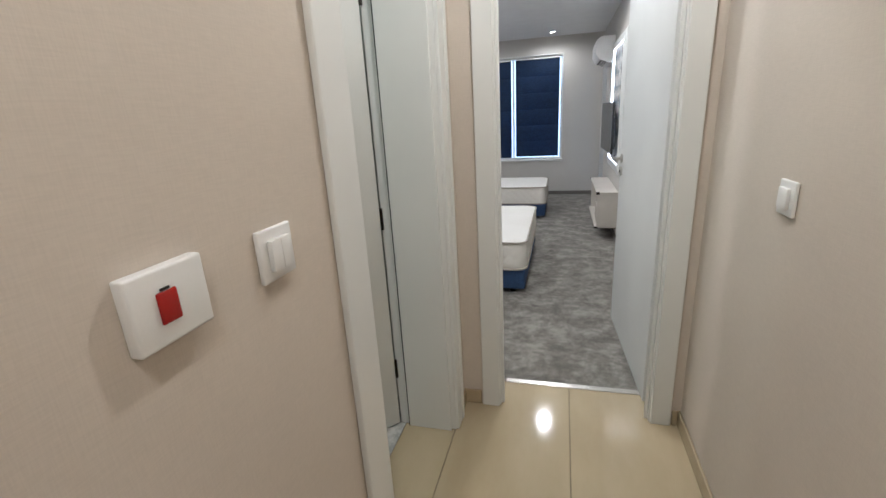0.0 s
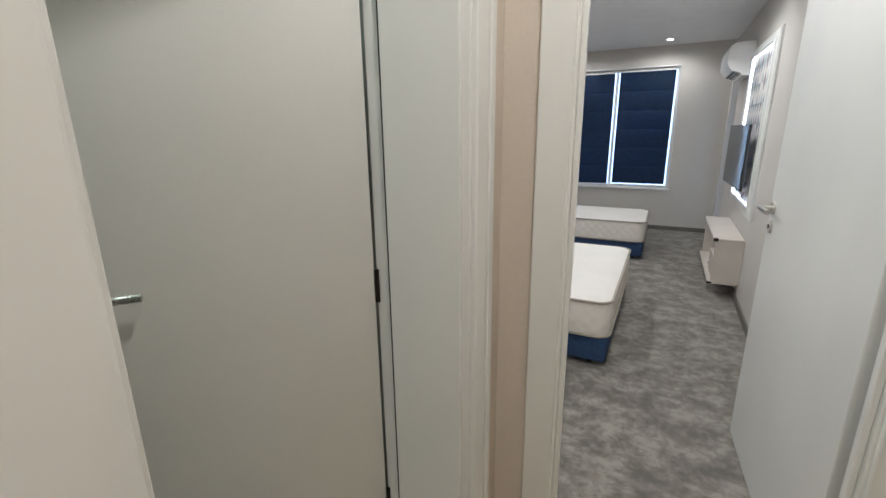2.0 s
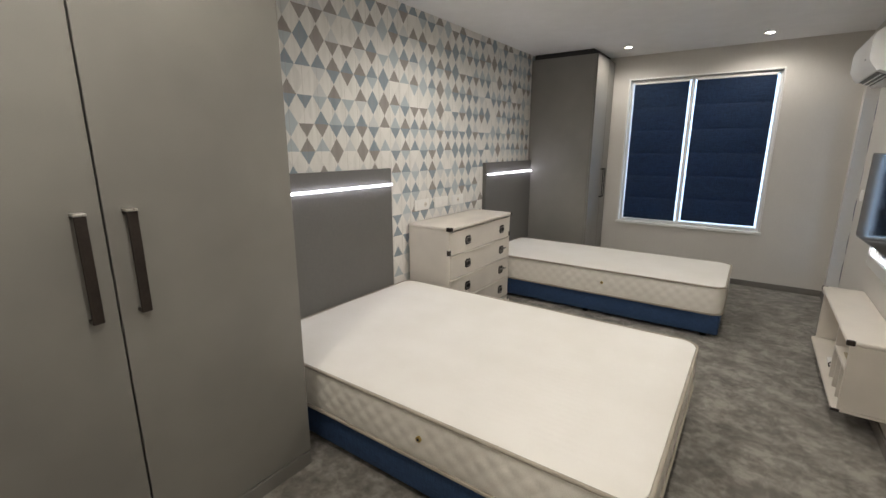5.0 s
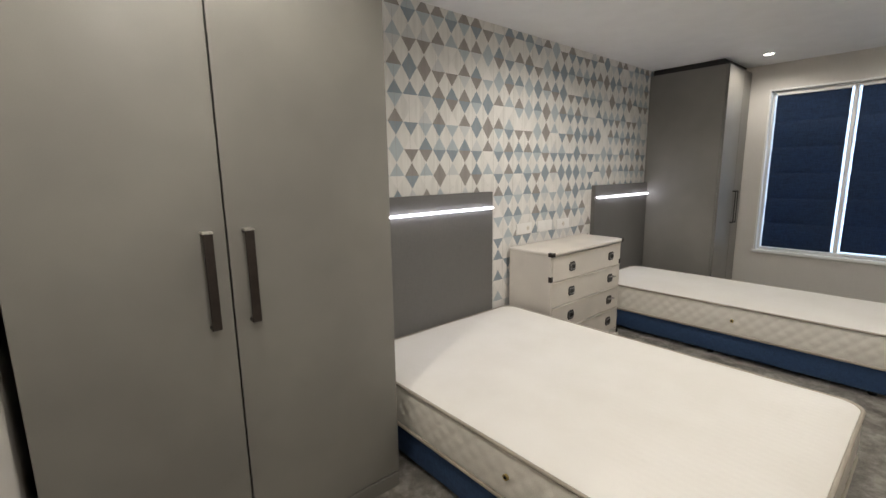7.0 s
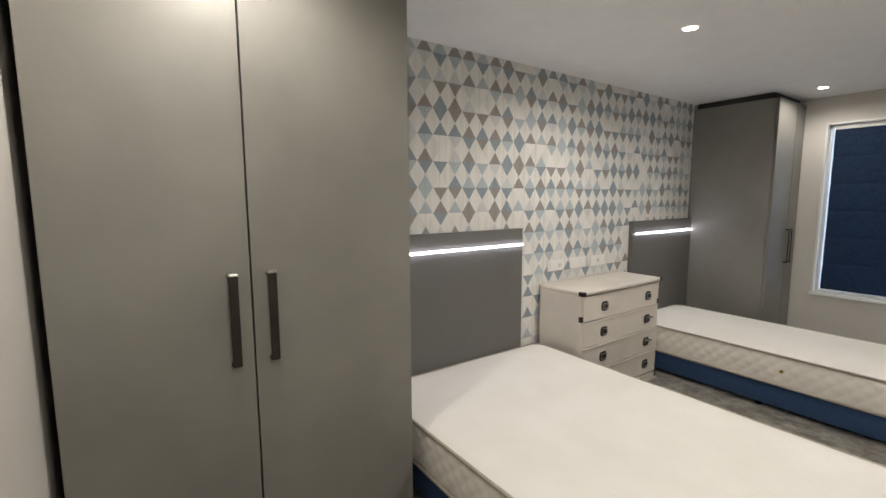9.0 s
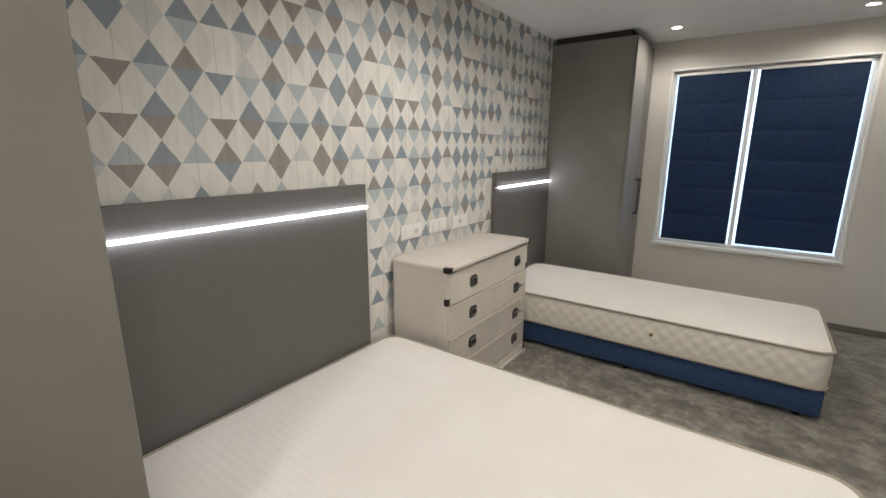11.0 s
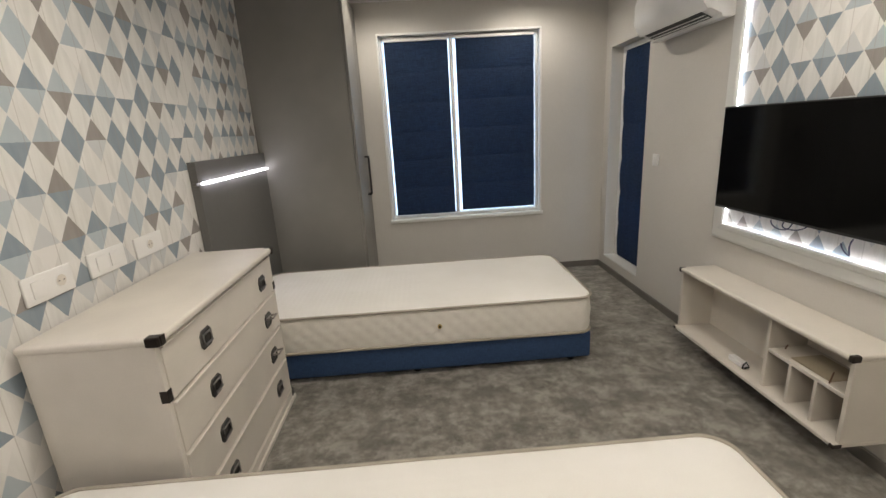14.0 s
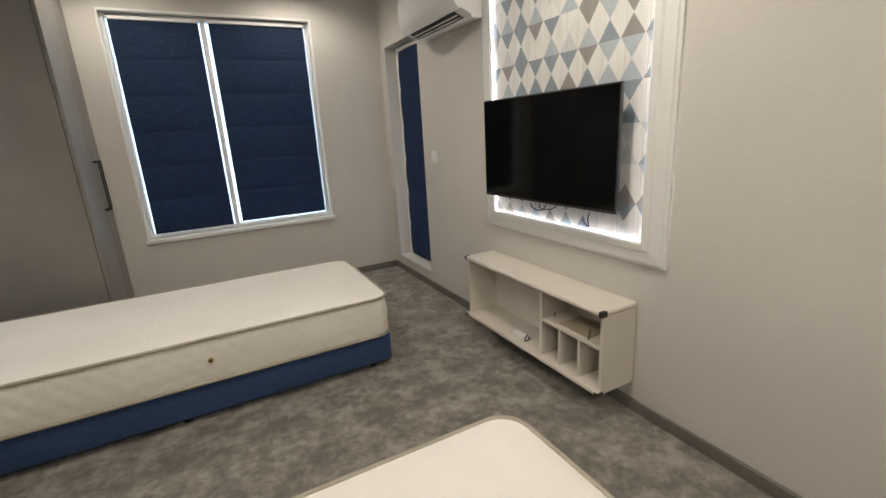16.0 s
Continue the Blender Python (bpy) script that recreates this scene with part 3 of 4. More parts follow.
part("sill", boxes(((EX - 0.008, by0 + 0.002, bz0 + 0.0005), (EX + 0.099, by1 - 0.002, bz0 + 0.014)), bevel=0.004), WHITE_LACQUER, balcony, "white stone door sill")
roman_blind("roman_blind", by0 + 0.03, by1 - 0.10, bz0 + 0.03, bz1 - 0.045, EX + 0.085, "narrow navy roman blind lowered over the balcony door", axis="y", folds=6)

# ---------------------------------------------------------------- ceiling lights


def downlight(x, y):
    ob = thing("downlight", "small round recessed ceiling spot, switched on", "ceiling light", (x, y, CEIL), group="recessed ceiling spots")
    bm = bmesh.new()
    outer, inner, seg = 0.045, 0.034, 32
    prof = [(outer, -0.0005), (outer - 0.002, -0.006), (inner + 0.003, -0.007), (inner, -0.003), (inner, -0.0005)]
    rings = [[bm.verts.new((x + r * math.cos(2 * math.pi * k / seg), y + r * math.sin(2 * math.pi * k / seg), CEIL + h)) for k in range(seg)] for r, h in prof]
    for r0, r1 in zip(rings, rings[1:]):
        for k in range(seg):
            bm.faces.new((r0[k], r0[(k + 1) % seg], r1[(k + 1) % seg], r1[k]))
    part("ring", bm, WHITE_LACQUER, ob, smooth=True)
    bm = bmesh.new()
    rod(bm, (x, y, CEIL - 0.0035), (x, y, CEIL - 0.0005), inner - 0.001, 32)
    part("lens", bm, LAMP_LENS, ob, "glowing lamp lens")


for _x, _y in ROOM_LAMPS + HALL_LAMPS:
    downlight(_x, _y)

# ---------------------------------------------------------------- beds


def rounded_outline(x0, x1, y0, y1, r, seg=8):
    pts = []
    for cx, cy, a0 in ((x1 - r, y0 + r, -90), (x1 - r, y1 - r, 0), (x0 + r, y1 - r, 90), (x0 + r, y0 + r, 180)):
        for k in range(seg + 1):
            a = radians(a0 + 90 * k / seg)
            pts.append((cx + r * math.cos(a), cy + r * math.sin(a)))
    return pts


def resample(pts, step):
    out, n = [], len(pts)
    for k in range(n):
        a, b = Vector(pts[k]), Vector(pts[(k + 1) % n])
        m = max(1, round((b - a).length / step))
        out += [tuple(a + (b - a) * q / m) for q in range(m)]
    return out


BED_BASE, MAT_TOP = 0.197, 0.424


def bed(y0, y1, x1, label, mlabel):
    """A boxed base on small feet, and the bare mattress lying on it."""
    x0 = WX + 0.055
    base = thing("bed_base", label, "bed", ((x0 + x1) / 2, (y0 + y1) / 2, 0), group="divan bed bases")
    part("body", boxes(((x0 + 0.005, y0 + 0.012, 0.034), (x1 - 0.012, y1 - 0.012, BED_BASE)), bevel=0.014, seg=3), NAVY, base, smooth=True)
    for fx in (x0 + 0.12, (x0 + x1) / 2, x1 - 0.11):
        for fy in (y0 + 0.08, y1 - 0.08):
            bm = bmesh.new()
            rod(bm, (fx, fy, 0.0), (fx, fy, 0.036), 0.024, 16, 0.028)
            part("foot", bm, BLACK_PLASTIC, base, "small black plastic foot", smooth=True)
    matt = thing("mattress", mlabel, "mattress", ((x0 + x1) / 2, (y0 + y1) / 2, BED_BASE), group="bare mattresses")
    out = resample(rounded_outline(x0, x1, y0, y1, 0.085), 0.0125)
    n = len(out)
    length = [0.0]
    for k in range(n):
        length.append(length[-1] + (Vector(out[(k + 1) % n]) - Vector(out[k])).length)
    cells = round(length[-1] / 0.092)
    nz = 16
    h0, h1 = BED_BASE + 0.002, MAT_TOP - 0.012
    cx, cy = (x0 + x1) / 2, (y0 + y1) / 2
    bm = bmesh.new()
    rows = []
    for r in range(nz + 1):
        f = r / nz
        row = []
        for k in range(n):
            s = length[k] / length[-1] * cells
            g = f * 2.4 + 0.1
            d1, d2 = abs(((s + g) % 1.0) - 0.5) * 2, abs(((s - g) % 1.0) - 0.5) * 2
            puff = 0.0055 * (1 - d1 ** 2.5) * (1 - d2 ** 2.5)
            belly = 0.010 * math.sin(math.pi * f) ** 0.5
            p, q = Vector(out[k]), Vector(out[(k + 1) % n])
            t = (q - p).normalized()
            nrm = Vector((t.y, -t.x))
            w = p + nrm * (puff + belly - 0.012)
            row.append(bm.verts.new((w.x, w.y, h0 + (h1 - h0) * f)))
        rows.append(row)
    for r in range(nz):
        for k in range(n):
            bm.faces.new((rows[r][k], rows[r][(k + 1) % n], rows[r + 1][(k + 1) % n], rows[r + 1][k]))
    bm.faces.new(rows[0][::-1])
    part("side_panel", bm, TICKING, matt, "quilted cream ticking side", smooth=True)
    bm = bmesh.new()
    rings = []
    for inset, z in ((0.006, h1 - 0.001), (0.010, MAT_TOP - 0.004), (0.03, MAT_TOP + 0.003), (0.07, MAT_TOP + 0.008), (0.15, MAT_TOP + 0.011), (0.30, MAT_TOP + 0.013)):
        ring = []
        for px, py in out:
            fx = 1 - inset / ((x1 - x0) / 2)
            fy = 1 - inset / ((y1 - y0) / 2)
            zz = z + 0.003 * noise.noise(Vector((px * 4, py * 4, inset * 8)))
            ring.append(bm.verts.new((cx + (px - cx) * fx, cy + (py - cy) * fy, zz)))
        rings.append(ring)
    for r0, r1 in zip(rings, rings[1:]):
        for k in range(n):
            bm.faces.new((r0[k], r0[(k + 1) % n], r1[(k + 1) % n], r1[k]))
    bm.faces.new(rings[-1])
    part("top_panel", bm, SHEET, matt, "plain off-white mattress top", smooth=True)
    for z in (h1 + 0.004, h0 + 0.003):
        bm = bmesh.new()
        o2 = rounded_outline(x0 + 0.001, x1 - 0.001, y0 + 0.001, y1 - 0.001, 0.084, 10)
        sweep(bm, [(px, py, z) for px, py in resample(o2, 0.05)], 0.008, 8, closed=True)
        part("piping", bm, PIPING, matt, "grey-beige piped edge", smooth=True)
    bx, zc = 1.125, (h0 + h1) / 2 + 0.004
    bm = bmesh.new()
    rod(bm, (bx, y0 - 0.012, zc), (bx, y0 + 0.004, zc), 0.0125, 20)
    vent = part("air_vent", bm, BRASS, matt, "small brass air vent", smooth=True)
    bm = bmesh.new()
    rod(bm, (bx, y0 - 0.0128, zc), (bx, y0 - 0.0122, zc), 0.006, 16)
    part("vent_hole", bm, BLACK_PLASTIC, vent)
    return base, matt


bed(1.19, 2.57, 1.96, "navy upholstered bed base beside the wardrobe", "bare off-white quilted mattress on the navy base")
bed(3.735, 4.62, 2.02, "navy upholstered bed base by the window", "bare off-white quilted mattress by the window")


def headboard(y0, y1, label):
    ob = thing("headboard", label, "headboard", (WX + 0.02, (y0 + y1) / 2, 0.2), group="grey headboards")
    zt, zl = 1.295, 1.180
    part("lower_panel", boxes(((WX + 0.001, y0, 0.06), (WX + 0.042, y1, zl - 0.008)), bevel=0.002), GREY_PANEL, ob)
    part("upper_panel", boxes(((WX + 0.001, y0, zl + 0.008), (WX + 0.042, y1, zt)), bevel=0.002), GREY_PANEL, ob)
    part("groove_back", boxes(((WX + 0.001, y0 + 0.002, zl - 0.0078), (WX + 0.030, y1 - 0.002, zl + 0.0078))), GREY_PANEL, ob)
    part("led_strip", boxes(((WX + 0.0305, y0 + 0.05, zl - 0.0045), (WX + 0.058, y1 - 0.006, zl + 0.0045)), bevel=0.003), LED, ob, "glowing white LED strip")


headboard(1.10, 2.41, "grey headboard panel with lit LED strip beside wardrobe")
headboard(3.80, 4.85, "grey headboard panel with lit LED strip by window")

# ---------------------------------------------------------------- wardrobes


def wardrobe(y0, y1, ym, height, label, hz0, hz1, hmat, hw, d, off):
    ob = thing("wardrobe", label, "wardrobe", (WX + 0.3, (y0 + y1) / 2, 0), group="tall grey wardrobes")
    for a in (y0, y1 - 0.018):
        part("side_panel", boxes(((WX + 0.002, a, 0.0), (d, a + 0.018, height)), bevel=0.001), GREY_WOOD, ob)
    part("top_board", boxes(((WX + 0.002, y0 + 0.0185, height - 0.02), (d, y1 - 0.0185, height)), bevel=0.001), GREY_WOOD, ob)
    part("bottom_board", boxes(((WX + 0.002, y0 + 0.0185, 0.07), (d, y1 - 0.0185, 0.09)), bevel=0.001), GREY_WOOD, ob)
    part("back_board", boxes(((WX + 0.002, y0 + 0.0185, 0.0905), (WX + 0.012, y1 - 0.0185, height - 0.0205))), GREY_WOOD, ob)
    part("plinth", boxes(((d - 0.02, y0 + 0.002, 0.0), (d + 0.024, y1 - 0.002, 0.068)), bevel=0.004, seg=2), GREY_WOOD, ob, "grey plinth rail")
    # near-black block stands in for the shade in the gap above
    part("top_panel", boxes(((WX + 0.03, y0 + 0.01, height), (d - 0.03, y1 - 0.01, CEIL - 0.004))), DARK_GAP, ob, "dark block in place of the shaded gap under ceiling")
    for a, b in ((y0 + 0.002, ym - 0.003), (ym + 0.003, y1 - 0.001)):
        door = part("door", boxes(((d + 0.003, a, 0.074), (d + 0.022, b, height - 0.002)), bevel=0.0015), GREY_WOOD, ob, "smooth grey laminate door")
        hy = b - off if b < ym + 0.01 else a + off
        x = d + 0.022
        bm = boxes(((x + 0.0005, hy - hw, hz0), (x + 0.030, hy + hw, hz0 + 0.012)), ((x + 0.0005, hy - hw, hz1 - 0.012), (x + 0.030, hy + hw, hz1)), ((x + 0.026, hy - hw, hz0), (x + 0.034, hy + hw, hz1)), bevel=0.002)
        han = part("handle", bm, hmat, door, "dark bar handle")
        if hw > 0.012:
            part("end_cap", boxes(((x + 0.0005, hy - hw - 0.001, hz1 - 0.002), (x + 0.036, hy + hw + 0.001, hz1 + 0.006)), bevel=0.0015), STEEL, han, "bright metal end")


wardrobe(-0.098, 1.09, 0.447, 2.385, "tall two-door grey wardrobe beside the bedroom door", 0.945, 1.262, BRONZE, 0.015, 0.535, 0.060)
wardrobe(4.855, 5.515, 5.29, 2.385, "tall narrow grey wardrobe beside the window", 0.875, 1.205, BLACK_PLASTIC, 0.007, 0.590, 0.032)

# ---------------------------------------------------------------- chest of drawers
CH = (WX + 0.02, 0.287, 2.615, 3.635, 0.862)


def chest():
    x0, x1, y0, y1, top = CH
    ob = thing("chest_of_drawers", "cream limed-wood chest with four drawers and dark metal fittings", "chest of drawers", ((x0 + x1) / 2, (y0 + y1) / 2, 0))
    for a in (y0 + 0.012, y1 - 0.032):
        part("side_panel", boxes(((x0, a, 0.059), (x1 - 0.004, a + 0.020, top - 0.0285)), bevel=0.0015), CREAM_WOOD, ob)
    part("carcass", boxes(((x0 + 0.01, y0 + 0.0325, 0.059), (x1 - 0.034, y1 - 0.0325, top - 0.0285)), bevel=0.001), CREAM_WOOD, ob)
    part("top", boxes(((x0, y0, top - 0.028), (x1 + 0.016, y1, top)), bevel=0.011, seg=4), CREAM_WOOD, ob, "cream top with a rounded front edge", smooth=True)
    part("plinth", boxes(((x0 + 0.01, y0 + 0.006, 0.0), (x1 + 0.004, y1 - 0.006, 0.058)), ((x0 + 0.01, y0, 0.0), (x1 + 0.014, y1, 0.022)), bevel=0.004, seg=2), CREAM_WOOD, ob)
    h = (top - 0.036 - 0.068) / 4
    hyA, hyB = 2.895, 3.465
    for k in range(4):
        z0 = 0.068 + k * h
        dr = part("drawer", boxes(((x1 - 0.030, y0 + 0.034, z0 + 0.004), (x1 - 0.002, y1 - 0.034, z0 + h - 0.013)), ((x1 - 0.030, y0 + 0.034, z0 + h - 0.012), (x1 + 0.006, y1 - 0.034, z0 + h - 0.003)), bevel=0.002), CREAM_WOOD, ob, "cream drawer front with raised rail")
        for hy in (hyA, hyB):
            zc = z0 + h * 0.48
            bm = bmesh.new()
            q = [(-0.042, -0.020), (-0.027, -0.036), (0.027, -0.036), (0.042, -0.020), (0.042, 0.020), (0.027, 0.036), (-0.027, 0.036), (-0.042, 0.020)]
            lo = [bm.verts.new((x1 - 0.002, hy + a, zc + b)) for a, b in q]
            hi = [bm.verts.new((x1 + 0.002, hy + a * 0.92, zc + b * 0.92)) for a, b in q]
            inn = [bm.verts.new((x1 + 0.002, hy + a * 0.68, zc + b * 0.68)) for a, b in q]
            deep = [bm.verts.new((x1 - 0.001, hy + a * 0.64, zc + b * 0.64)) for a, b in q]
            for ra, rb in ((lo, hi), (hi, inn), (inn, deep)):
                for s in range(8):
                    bm.faces.new((ra[s], ra[(s + 1) % 8], rb[(s + 1) % 8], rb[s]))
            bm.faces.new(deep)
            plate = part("pull_plate", bm, DARK_PEWTER, dr, "dark aged metal campaign pull")
            raised = hy == hyB and k in (1, 2)
            bm = bmesh.new()
            out = 0.034 if raised else 0.006
            za, zb = (zc + 0.012, zc + 0.017) if raised else (zc + 0.019, zc - 0.019)
            pts = [(x1 + 0.004, hy - 0.025, za), (x1 + 0.004, hy + 0.025, za), (x1 + out, hy + 0.027, zb), (x1 + out, hy - 0.027, zb)]
            sweep(bm, pts, 0.0045, 8, closed=True)
            part("pull_ring", bm, PEWTER, dr, smooth=True)
    for yy, s in ((y0, 1), (y1, -1)):
        for zt, zb, xo in ((top + 0.0008, top - 0.030, 0.0172), (0.685, 0.645, -0.001), (0.062, 0.022, 0.006)):
            bm = boxes(((x1 - 0.024, yy + (0.0105 if xo < 0.01 else -0.001) * s, zb), (x1 + xo, yy + (0.013 if xo < 0.01 else 0.03) * s, zt)), ((x1 + xo - 0.002, yy + 0.0105 * s, zb), (x1 + xo + 0.0015, yy + 0.034 * s, zt)), bevel=0.005 if xo > 0.01 else 0.0014, seg=3)
            part("corner_bracket", bm, BRONZE, ob, "dark bronze corner bracket")


chest()


# ---------------------------------------------------------------- sockets and switches


def plate_thing(name, label, category, centre, w, h, normal, cells, group="", depth=0.010, rise=0.0045):
    """A wall plate of w by h with its rockers or sockets; normal is +x or -x."""
    x, y, z = centre
    s = normal
    ob = thing(name, label, category, centre, group)
    part("plate", boxes(((x + 0.0005 * s, y - w / 2, z - h / 2), (x + depth * s, y + w / 2, z + h / 2)), bevel=0.0035, seg=3), WHITE_PLASTIC, ob, smooth=True)
    for kind, cy, cw in cells:
        if kind == "rocker":
            bm = boxes(((x + (depth + 0.0002) * s, y + cy - cw / 2, z - h * 0.30), (x + (depth + rise) * s, y + cy + cw / 2, z + h * 0.30)), bevel=0.002, seg=2)
            part("rocker", bm, WHITE_PLASTIC, ob, smooth=True)
        elif kind == "red":
            bm = boxes(((x + (depth + 0.0002) * s, y + cy - cw / 2, z - 0.019), (x + (depth + 0.004) * s, y + cy + cw / 2, z + 0.019)), bevel=0.002, seg=2)
            part("rocker", bm, RED, ob, "red rocker", smooth=True)
            part("indicator", boxes(((x + (depth + 0.0002) * s, y + cy - 0.006, z + 0.0195), (x + (depth + 0.002) * s, y + cy + 0.006, z + 0.0225))), BLACK_PLASTIC, ob)
        else:
            bm = bmesh.new()
            rod(bm, (x + 0.0102 * s, y + cy, z), (x + 0.0118 * s, y + cy, z), 0.021, 24)
            soc = part("socket_face", bm, WHITE_PLASTIC, ob, smooth=True)
            # no real recess: flat discs carry the shade of well and holes as colour
            bm = bmesh.new()
            rod(bm, (x + 0.0119 * s, y + cy, z), (x + 0.0123 * s, y + cy, z), 0.0185, 24)
            part("socket_well", bm, CREAM_WOOD, soc, "flat cream disc, the well's shade given as colour")
            for dy in (-0.0095, 0.0095):
                bm = bmesh.new()
                rod(bm, (x + 0.0124 * s, y + cy + dy, z), (x + 0.0128 * s, y + cy + dy, z), 0.0025, 10)
                part("pin_hole", bm, BLACK_PLASTIC, soc)
    return ob


plate_thing("wall_socket", "white double wall plate with socket above the chest", "socket", (WX, 2.815, 0.985), 0.190, 0.088, 1, [("rocker", -0.045, 0.05), ("socket", 0.042, 0)], "plates above the chest")
plate_thing("light_switch", "white wall plate with switches above the chest", "switch", (WX, 3.085, 0.985), 0.195, 0.088, 1, [("rocker", -0.036, 0.055), ("rocker", 0.036, 0.055)], "plates above the chest")
plate_thing("wall_socket", "white wall plate with round socket above the chest", "socket", (WX, 3.345, 0.980), 0.190, 0.088, 1, [("socket", 0.0, 0)], "plates above the chest")
plate_thing("light_switch", "small white switch beside the balcony door", "switch", (EX, 4.58, 1.085), 0.08, 0.085, -1, [("rocker", 0, 0.05)])
plate_thing("light_switch", "white single switch on beige wallpaper near bedroom door", "switch", (CORR_R, -0.830, 1.152), 0.08, 0.085, -1, [("rocker", 0, 0.046)], rise=0.009)
plate_thing("light_switch", "white double switch on beige wallpaper beside bathroom door", "switch", (CORR_L, -1.478, 1.195), 0.085, 0.085, 1, [("rocker", -0.0128, 0.025), ("rocker", 0.0128, 0.025)], rise=0.010)
plate_thing("boiler_switch", "white switch plate with a red rocker on beige wallpaper", "switch", (CORR_L, -1.690, 1.202), 0.106, 0.090, 1, [("red", -0.008, 0.027)], depth=0.019)

# ---------------------------------------------------------------- the television wall
TF = (2.645, 3.875, 0.692, 2.07)
TI = (2.745, 3.775, 0.787, 1.985)


def tv_frame():
    ob = thing("tv_panel_frame", "white moulded frame with wallpaper inset and hidden LED light", "wall panel", (EX, 3.25, 0.73))
    a0, a1, b0, b1 = TF
    c0, c1, d0, d1 = TI
    bm = bmesh.new()
    depth = [(0.0, 0.001), (0.0, 0.016), (0.12, 0.019), (0.16, 0.024), (0.62, 0.028), (0.70, 0.036), (0.93, 0.040), (1.0, 0.036), (1.0, 0.022)]
    rings = []
    for f, out in depth:
        y0, y1, z0, z1 = a0 + (c0 - a0) * f, a1 + (c1 - a1) * f, b0 + (d0 - b0) * f, b1 + (d1 - b1) * f
        rings.append([bm.verts.new((EX - out, y, z)) for y, z in ((y0, z0), (y1, z0), (y1, z1), (y0, z1))])
    for r0, r1 in zip(rings, rings[1:]):
        for k in range(4):
            bm.faces.new((r0[k], r0[(k + 1) % 4], r1[(k + 1) % 4], r1[k]))
    part("frame", bm, WHITE_LACQUER, ob, "white lacquered moulding")
    part("inset", boxes(((EX - 0.008, c0 - 0.03, d0 - 0.03), (EX - 0.0015, c1 + 0.03, d1 + 0.03))), WALLPAPER, ob, "harlequin wallpaper inset")
    t, x0, x1 = 0.010, EX - 0.021, EX - 0.0085
    for lo, hi in (((x0, c0 - 0.018, d0), (x1, c0 - 0.018 + t, d1)), ((x0, c1 + 0.018 - t, d0), (x1, c1 + 0.018, d1)), ((x0, c0 - 0.018, d0 - 0.018), (x1, c1 + 0.018, d0 - 0.018 + t)), ((x0, c0 - 0.018, d1 + 0.018 - t), (x1, c1 + 0.018, d1 + 0.018))):
        part("led_tape", boxes((lo, hi)), LED_TV, ob, "glowing white LED tape")


tv_frame()


def television():
    """Flat screen on an arm, its near edge swung a little off the wall."""
    ob = thing("television", "flat black television on a wall arm, switched off", "television", (EX - 0.02, 3.27, 1.15))
    w, h, t = 0.895, 0.512, 0.045
    m = pose(2.672, 3.272, 1.157, 0, 0, 2.0)

    def put(name, bm, mat, label=""):
        bm.transform(m)
        return part(name, bm, mat, ob, label)

    put("casing", boxes(((0, -w / 2, -h / 2), (0.018, w / 2, h / 2)), ((0.018, -w * 0.38, -h * 0.42), (t, w * 0.38, h * 0.2)), bevel=0.003, seg=2), BLACK_PLASTIC, "black plastic casing")
    put("screen", boxes(((-0.0016, -w / 2 + 0.007, -h / 2 + 0.012), (-0.0002, w / 2 - 0.007, h / 2 - 0.007))), SCREEN, "glossy dark screen")
    bm = boxes(((t, -0.11, -0.11), (t + 0.008, -0.085, 0.11)), ((t, 0.085, -0.11), (t + 0.008, 0.11, 0.11)), ((t + 0.008, -0.12, -0.015), (t + 0.03, 0.12, 0.015)), bevel=0.002)
    put("wall_arm", bm, BLACK_PLASTIC, "black steel wall arm")
    for k, (y, z0) in enumerate(((3.36, 0.90), (3.42, 0.91), (3.05, 0.90))):
        bm = bmesh.new()
        pts = []
        for s in range(13):
            f = s / 12
            pts.append((EX - 0.03 - 0.02 * math.sin(3.1 * f), y - (0.13 if k < 2 else 0.05) * f + 0.02 * math.sin(6 * f + k), z0 + 0.03 - (0.075 + 0.02 * k) * math.sin(math.pi * (0.25 + 0.6 * f))))
        sweep(bm, pts, 0.0028, 6)
        part("cable", bm, CABLE, ob, "thin dark blue cable", smooth=True)


television()

UN = (2.580, EX, 2.765, 3.835, 0.135, 0.522)


